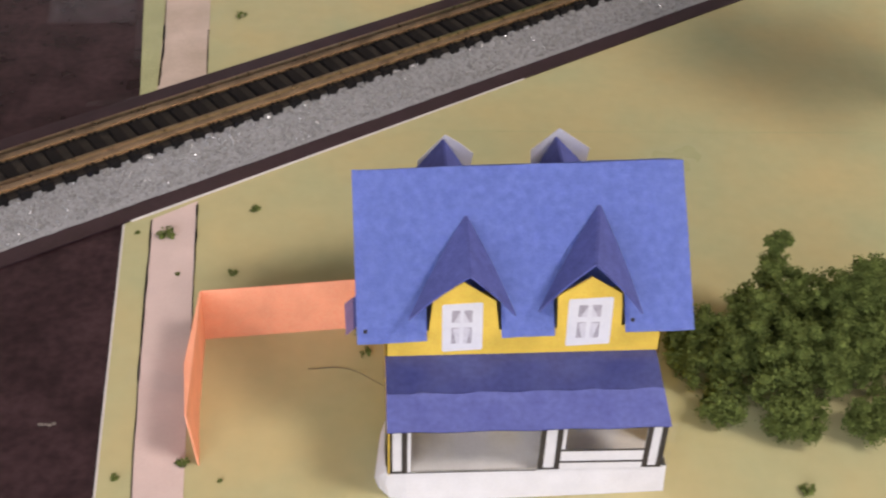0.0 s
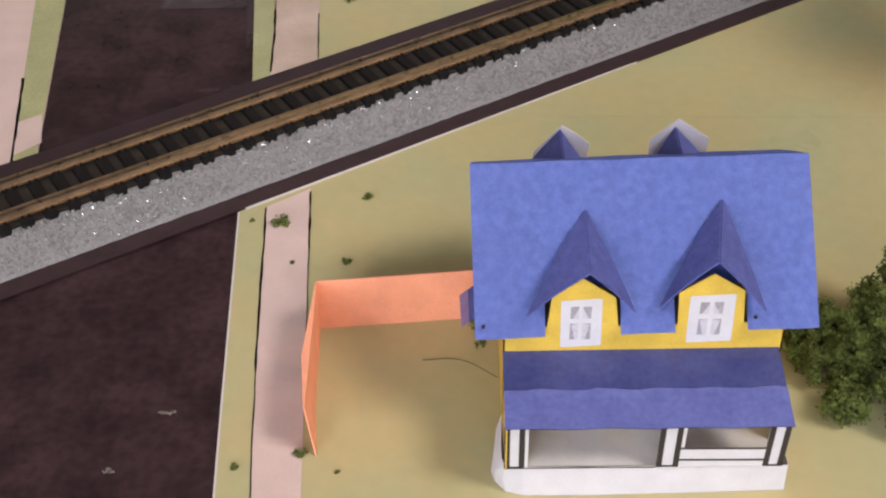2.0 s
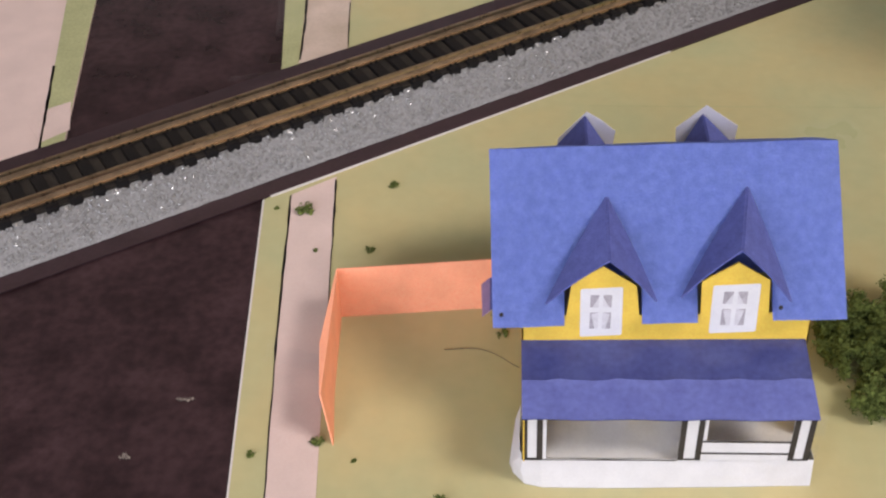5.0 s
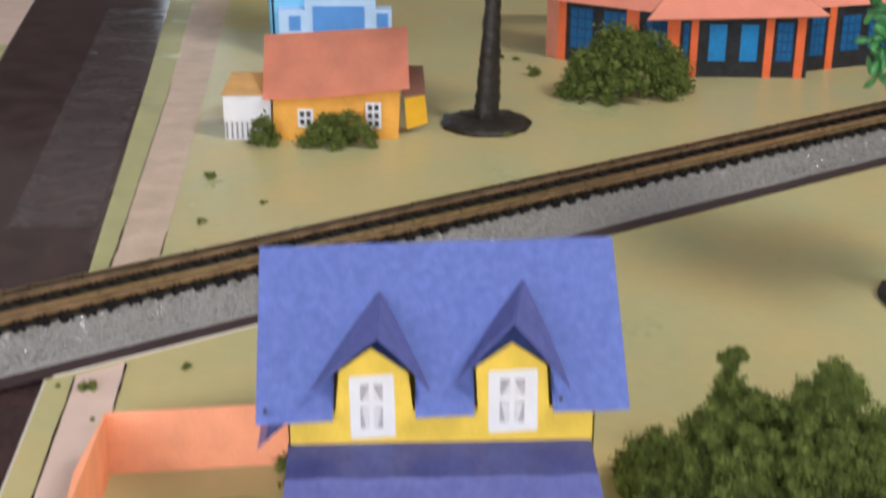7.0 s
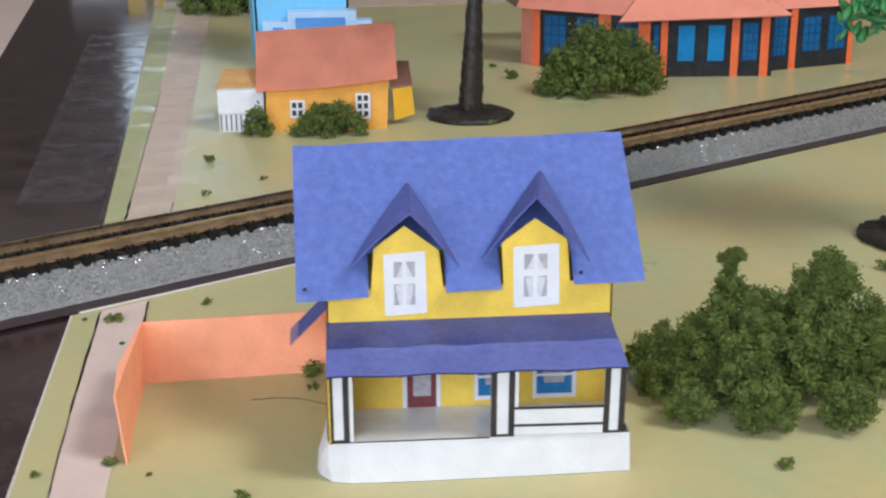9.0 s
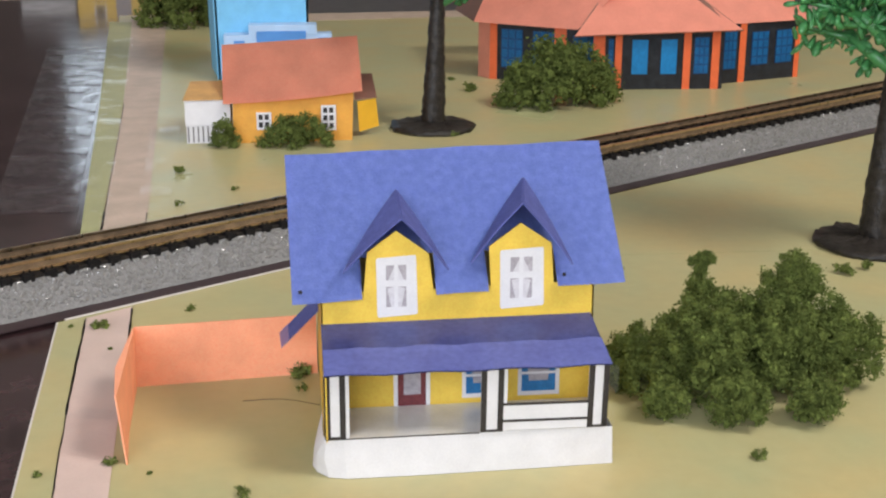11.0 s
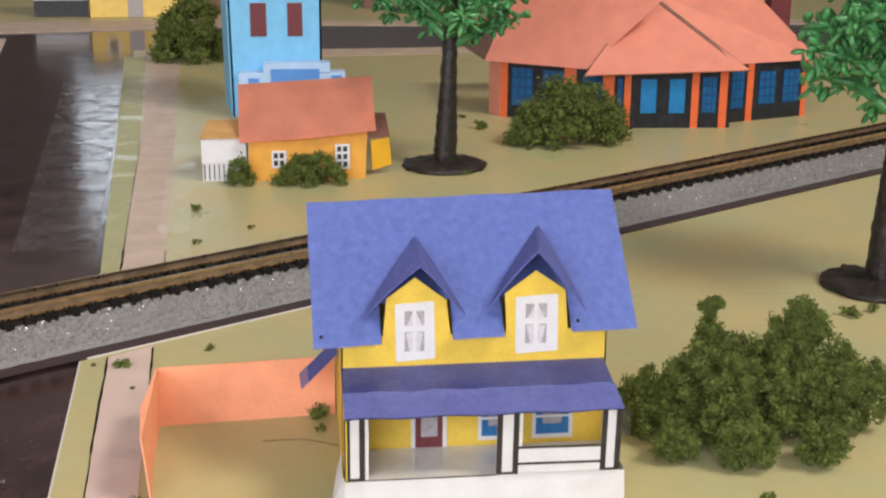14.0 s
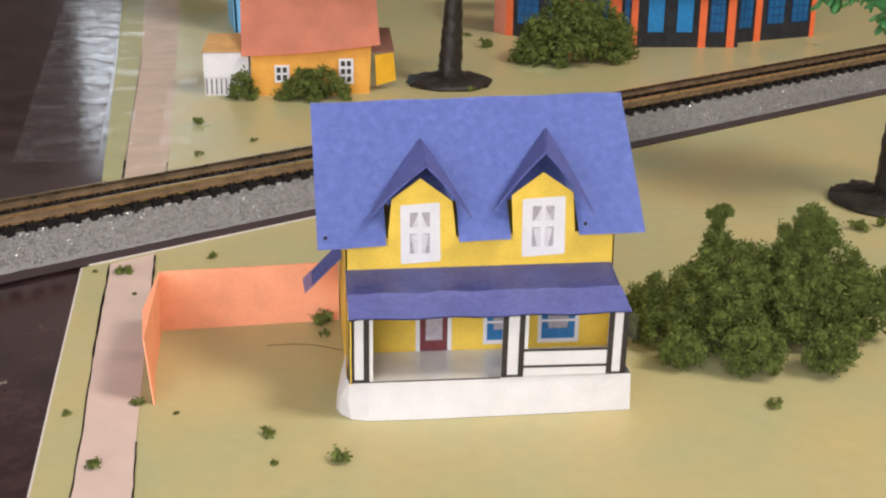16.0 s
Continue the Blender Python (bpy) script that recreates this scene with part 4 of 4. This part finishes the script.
def ochre_house():
    add = thing("house", -1.2, 57, "ochre paper model cottage with a coral card roof")
    y = 53.85
    add("front_wall", sheet([(-5.75, y, 0), (3.15, y + 0.25, 0), (3.3, y + 0.25, 3.7), (-5.65, y, 3.0)], (0, 0.15, 0)), "ochre")
    add("side_wall", sheet([(3.15, y + 0.25, 0), (3.15, y + 7, 0), (3.3, y + 7, 3.7), (3.3, y + 3.9, 6.6), (3.3, y + 0.25, 3.5)], (-0.15, 0, 0)), "ochre")
    add("side_wall", sheet([(-5.75, y, 0), (-5.75, y + 7, 0), (-5.65, y + 7, 3.5), (-5.65, y + 3.7, 6.0), (-5.65, y, 2.9)], (0.15, 0, 0)), "ochre")
    add("back_wall", sheet([(-5.75, y + 7, 0), (3.15, y + 7, 0), (3.3, y + 7, 3.7), (-5.65, y + 7, 3.5)], (0, 0.15, 0)), "ochre")
    bm = bmesh.new()
    n = 10
    ev = [bm.verts.new((-6.35 + 10.3 * i / n, y - 0.35, 3.05 + 0.78 * i / n - 0.15 * math.sin(math.pi * i / n))) for i in range(n + 1)]
    ri = [bm.verts.new((-6.45 + 10.3 * i / n, y + 4, 6.75 + 0.55 * i / n)) for i in range(n + 1)]
    bk = [bm.verts.new((-6.35 + 10.3 * i / n, y + 8, 3.1 + 0.6 * i / n)) for i in range(n + 1)]
    for a, b in ((ev, ri), (ri, bk)):
        for i in range(n):
            bm.faces.new((a[i], a[i + 1], b[i + 1], b[i]))
    bmesh.ops.solidify(bm, geom=bm.faces[:], thickness=0.12)
    add("roof", bm, "palecoral", "coral pink card roof sheet")
    for x0, x1, z0, z1 in ((-3.95, -2.85, 1.0, 2.3), (0.85, 1.95, 0.85, 2.75)):
        w = add("window", facing(rect(x0, x1, z0, z1), y - 0.06, 0.1), "white", "white printed window with dark panes")
        rows = 2 if z1 - z0 < 1.5 else 3
        for i in range(2):
            for k in range(rows):
                px, pz = x0 + 0.16 + i * 0.45, z0 + 0.18 + k * (z1 - z0 - 0.15) / rows
                add("pane", facing(rect(px, px + 0.3, pz, pz + (z1 - z0) / rows * 0.6), y - 0.1, 0.06), "black", "", w)
    # white annex with a striped lower half
    an = add("annex", boxed(-9.2, -5.85, y + 0.2, y + 3.4, 1.35, 3.25, 0.03), "white", "white paper annex")
    add("annex_base", boxed(-9.15, -5.9, y + 0.28, y + 3.3, 0, 1.33), "white", "", an)
    for i in range(9):
        x = -9.05 + i * 0.36
        add("stripe", facing(rect(x, x + 0.1, 0.1, 1.28), y + 0.22, 0.05), "greycard", "", an)
    add("annex_roof", sheet([(-9.3, y + 0.1, 3.27), (-5.8, y + 0.1, 3.27), (-5.85, y + 3.6, 4.0), (-8.9, y + 3.6, 4.0)], (0, 0, 0.08)), "tan", "tan card annex roof")
    # lean-to shutter on the other side
    lt = add("lean_to", sheet([(3.75, y + 1.4, 0.35), (5.3, y + 2.0, 0.65), (5.05, y + 1.3, 2.95), (3.6, y + 0.6, 2.85)], (0, 0.12, 0)), "deepyellow", "yellow card shutter leaning out")
    add("lean_to_roof", sheet([(3.4, y + 0.7, 2.95), (5.1, y + 1.2, 3.0), (5.0, y + 5, 4.1), (3.4, y + 5, 4.1)], (0, 0, 0.1)), "brown", "brown card lean-to roof", lt)


def blue_house():
    add = thing("house", -3.5, 83, "tall sky blue card model house with maroon windows")
    y = 80.6
    add("front_wall", sheet([(-8.1, y, 0), (0.5, y, 0), (0.55, y, 20), (-8.4, y, 20)], (0, 0.2, 0)), "skyblue")
    add("side_wall", sheet([(-8.0, y, 0), (-9.0, y + 7, 0), (-9.3, y + 7, 20), (-8.3, y, 20)], (0.2, 0, 0)), "skyblue")
    add("side_wall", sheet([(0.5, y, 0), (0.5, y + 7, 0), (0.55, y + 7, 20), (0.55, y, 20)], (-0.2, 0, 0)), "skyblue")
    add("roof", sheet([(-9.6, y - 0.3, 20.05), (1, y - 0.3, 20.05), (1, y + 8, 20.05), (-9.6, y + 8, 20.05)], (0, 0, 0.2)), "paleblue")
    for x0, x1 in ((-6.1, -4.6), (-2.65, -1.25)):
        for z0, z1 in ((7.55, 10.65), (13.4, 16.6)):
            add("window", facing(rect(x0, x1, z0, z1), y - 0.08, 0.1), "maroon", "maroon printed window")
    # stepped pale porch front
    p = add("porch", boxed(-7.3, 2.6, y - 1.9, y - 0.05, 0, 4.4), "paleblue", "pale blue card porch front")
    add("porch_cap", boxed(-5.0, 1.2, y - 2.0, y - 0.2, 4.42, 5.3), "paleblue", "", p)
    add("porch_window", facing(rect(-4.3, 0.2, 2.2, 4.75), y - 2.06, 0.05), "midblue", "", p)
    add("porch_window", facing(rect(-6.4, -5.4, 2.6, 3.9), y - 1.98, 0.05), "midblue", "", p)
    add("porch_window", facing(rect(1.3, 2.3, 2.8, 4.1), y - 1.98, 0.05), "midblue", "", p)


def shop():
    add = thing("shop", 32, 78, "orange card model shop with coral hipped roof", "model shop")
    # front: a projecting middle bay between two wings set back and turned
    A, B, C, D, E2 = (17.4, 78.6), (27.0, 72.2), (37.6, 71.3), (38.2, 73.6), (46.6, 76.6)
    Z = 5.45

    def panel(p, q, name, material, z0, z1, f0=0.0, f1=1.0, out=0.0, parent=None, th=0.12, lab=""):
        p, q = Vector((*p, 0)), Vector((*q, 0))
        n = (q - p).normalized().cross(Vector((0, 0, 1)))
        a, b = p.lerp(q, f0) + n * out, p.lerp(q, f1) + n * out
        return add(name, sheet([(a.x, a.y, z0), (b.x, b.y, z0), (b.x, b.y, z1), (a.x, a.y, z1)], -n * th), material, lab, parent)

    B0 = (23.4, 74.6)
    for p, q in ((A, B0), (B0, (26.6, 73.4)), ((26.6, 71.9), C), (C, D), (D, E2)):
        panel(p, q, "wall", "charcoal", 0, Z, lab="charcoal printed shop front")
    panel(A, (16.6, 80.2), "side_wall", "coral", 0, Z)
    # posts and glazing, bay by bay
    def post(p, q, f0, f1):
        panel(p, q, "post", "orange", 0, Z, f0, f1, 0.1, None, 0.08, "orange card post")

    def pane(p, q, f0, f1, z0, z1, m, bars=True):
        w = panel(p, q, "window", m, z0, z1, f0, f1, 0.06, None, 0.04, "blue printed shop window")
        if bars and m == "shopnavy":
            for i in range(3):
                for k in range(4):
                    a = f0 + (f1 - f0) * (i + 0.12) / 3
                    b = f0 + (f1 - f0) * (i + 0.88) / 3
                    zz = z0 + (z1 - z0) * k / 4
                    panel(p, q, "pane", "shopmid", zz + 0.1, zz + (z1 - z0) / 4 - 0.08, a, b, 0.09, w, 0.02)
        return w

    post(A, B0, 0.0, 0.1)
    pane(A, B0, 0.16, 0.46, 1.2, 4.8, "shopnavy")
    pane(A, B0, 0.60, 0.90, 1.2, 4.8, "shopnavy")
    post(B0, (26.6, 73.4), -0.2, 0.12)
    pane(B0, (26.6, 73.4), 0.3, 0.9, 1.2, 4.6, "shopnavy")
    F, G = (26.6, 71.9), C
    post(F, G, -0.08, 0.015)
    pane(F, G, 0.045, 0.085, 1.3, 4.6, "shopnavy")
    post(F, G, 0.10, 0.155)
    pane(F, G, 0.24, 0.37, 1.4, 4.5, "shopblue", False)
    pane(F, G, 0.48, 0.61, 1.4, 4.5, "shopblue", False)
    post(F, G, 0.665, 0.725)
    pane(F, G, 0.755, 0.875, 1.4, 4.7, "shopnavy")
    post(F, G, 0.90, 0.965)
    post(D, E2, 0.22, 0.30)
    pane(D, E2, 0.02, 0.18, 1.3, 4.8, "shopnavy")
    pane(D, E2, 0.38, 0.60, 1.5, 4.6, "shopnavy")
    pane(D, E2, 0.70, 0.92, 1.5, 4.6, "shopnavy")
    post(D, E2, 0.96, 1.02)
    # roofs
    add("wing_roof", sheet([(15.9, 78.9, 5.3), (24.5, 73.2, 5.25), (31.5, 73.5, 11.6), (19.8, 84, 11.9)], (0, 0.15, 0.12)), "coral", "coral card hipped roof")
    add("wing_roof", sheet([(36, 73.0, 5.45), (47.6, 76.2, 5.5), (42.5, 84, 12.1), (31.0, 78, 11.8)], (0, 0.15, 0.12)), "coral", "coral card hipped roof with gloss")
    add("hip_end", sheet([(15.9, 78.9, 5.3), (19.8, 84, 11.9), (15.2, 88, 5.3)], (0.12, 0, 0)), "brown")
    add("hip_end", sheet([(47.6, 76.2, 5.5), (42.5, 84, 12.1), (49, 86, 5.4)], (-0.12, 0, 0)), "brown")
    add("back_slope", sheet([(19.8, 84, 11.9), (42.5, 84, 12.1), (49, 94, 5.4), (15.2, 94, 5.3)], (0, 0, 0.1)), "coral")
    add("bay_roof", sheet([(23.8, 71.0, 4.95), (38.8, 70.2, 5.4), (31.0, 78.5, 11.6)], (0, -0.1, 0.12)), "coral", "coral card triangular bay roof")
    add("roof_seam", sheet([(23.7, 70.95, 4.9), (24.3, 70.95, 4.9), (31.2, 78.3, 11.75), (30.8, 78.5, 11.75)], (0, -0.05, 0.1)), "brown", "dark folded roof edge")
    add("roof_seam", sheet([(38.3, 70.15, 5.35), (38.9, 70.15, 5.35), (31.2, 78.5, 11.75), (30.8, 78.4, 11.75)], (0, -0.05, 0.1)), "brown", "dark folded roof edge")
    add("chimney", boxed(46.2, 48.3, 86, 88, 6, 15), "maroon", "dark red card chimney")


ochre_house()
blue_house()
shop()


def far_house(x0, x1, y, h, wall, label, door=True, band="brown"):
    add = thing("house", (x0 + x1) / 2, y + 4, label)
    add("body", boxed(x0, x1, y, y + 9, 0.05, h), wall)
    add("roof", sheet([(x0 - 0.6, y - 0.6, h), (x1 + 0.6, y - 0.6, h), (x1 + 0.6, y + 4.5, h + 4), (x0 - 0.6, y + 4.5, h + 4)], (0, 0.1, 0.2)), "greycard")
    w = x1 - x0
    for f in (0.245, 0.755) if door else ():
        fr = add("window", facing(rect(x0 + w * f - 0.9, x0 + w * f + 0.9, h * 0.47, h * 0.86), y - 0.12, 0.14), "white")
        add("pane", facing(rect(x0 + w * f - 0.62, x0 + w * f + 0.62, h * 0.51, h * 0.81), y - 0.18, 0.08), "black", "", fr)
    if door:
        add("door", facing(rect(x0 + w * 0.42, x0 + w * 0.585, 0.1, h * 0.85), y - 0.12, 0.14), "palegrey", "pale grey printed door")
    else:
        add("base_band", facing(rect(x0 + 0.02, x1 - 0.02, 0.06, h * 0.54), y - 0.1, 0.12), band, "dark printed base of the wall")


far_house(-33.3, -19.6, 164.5, 6.8, "paleyellow", "yellow card model house across the far street")
far_house(-42, -33.8, 166, 4.7, "white", "white card model house across the far street", False, "charcoal")
far_house(-18.8, -11, 168, 12, "redcard", "red card model house across the far street", False)
far_house(9.5, 13, 176, 9, "greencard", "green card model house across the far street", False)

# clear tape stuck over the street and the paper joints; each strip is a thing of its own
for nm, pts, z, m, lab in (
        ("tape", [(-19.8, 36.5), (-14.7, 36.5), (-20.8, 102), (-27.3, 103)], -0.06, "roadfilm", "wide clear tape on the street"),
        ("tape", [(-19.6, 37.0), (-14.8, 37.5), (-20.7, 101), (-27.0, 102)], -0.045, "glare", "crinkled glossy clear tape on the street"),
        ("tape", [(-16.3, 27.3), (-13.55, 28.0), (-13.6, 28.45), (-16.2, 27.8)], -0.06, "glare", "narrow clear tape over the street joint"),
        ("tape", [(-14.2, 32), (-12.4, 33), (-15.6, 70), (-18.6, 108), (-20.9, 108), (-17.6, 70)], 0.06, "film", "glossy clear tape along the grass verge"),
        ("tape", [(-10.9, 34), (-8.9, 34.5), (-10.2, 62), (-12.4, 62)], 0.06, "film", "glossy clear tape along the pavement edge"),
        ("tape", [(-8.7, 42), (-7.7, 42), (-8.1, 53), (-9.0, 53)], 0.02, "film", "short clear tape on the lawn"),
        ("tape", [(-11.2, 6.2), (-8.8, 5.6), (-8.7, 6.5), (-11.1, 7.4)], 0.05, "film", "clear tape across the pavement")):
    film_sheet = bmesh.new()
    film_sheet.faces.new([film_sheet.verts.new((x, y, z + 0.01)) for x, y in pts])
    ob = tagged(part(nm, film_sheet, m), lab, "tape")
    if ob.data.polygons[0].normal.z < 0:
        ob.data.flip_normals()
    ob.visible_shadow = False

# a curled hair-thin wire lying on the lawn beside the house
curve = bpy.data.curves.new("wire", "CURVE")
curve.dimensions, curve.bevel_depth = "3D", 0.013 * U
sp = curve.splines.new("BEZIER")
sp.bezier_points.add(2)
for p, co in zip(sp.bezier_points, ((-3.7, 6.9, 0.04), (-2.2, 6.9, 0.05), (-0.6, 5.6, 0.3))):
    p.co, p.handle_left_type, p.handle_right_type = Vector(co) * U, "AUTO", "AUTO"
curve.materials.append(M["black"])
tagged(new("wire", curve), "thin dark wire lying on the lawn", "wire")
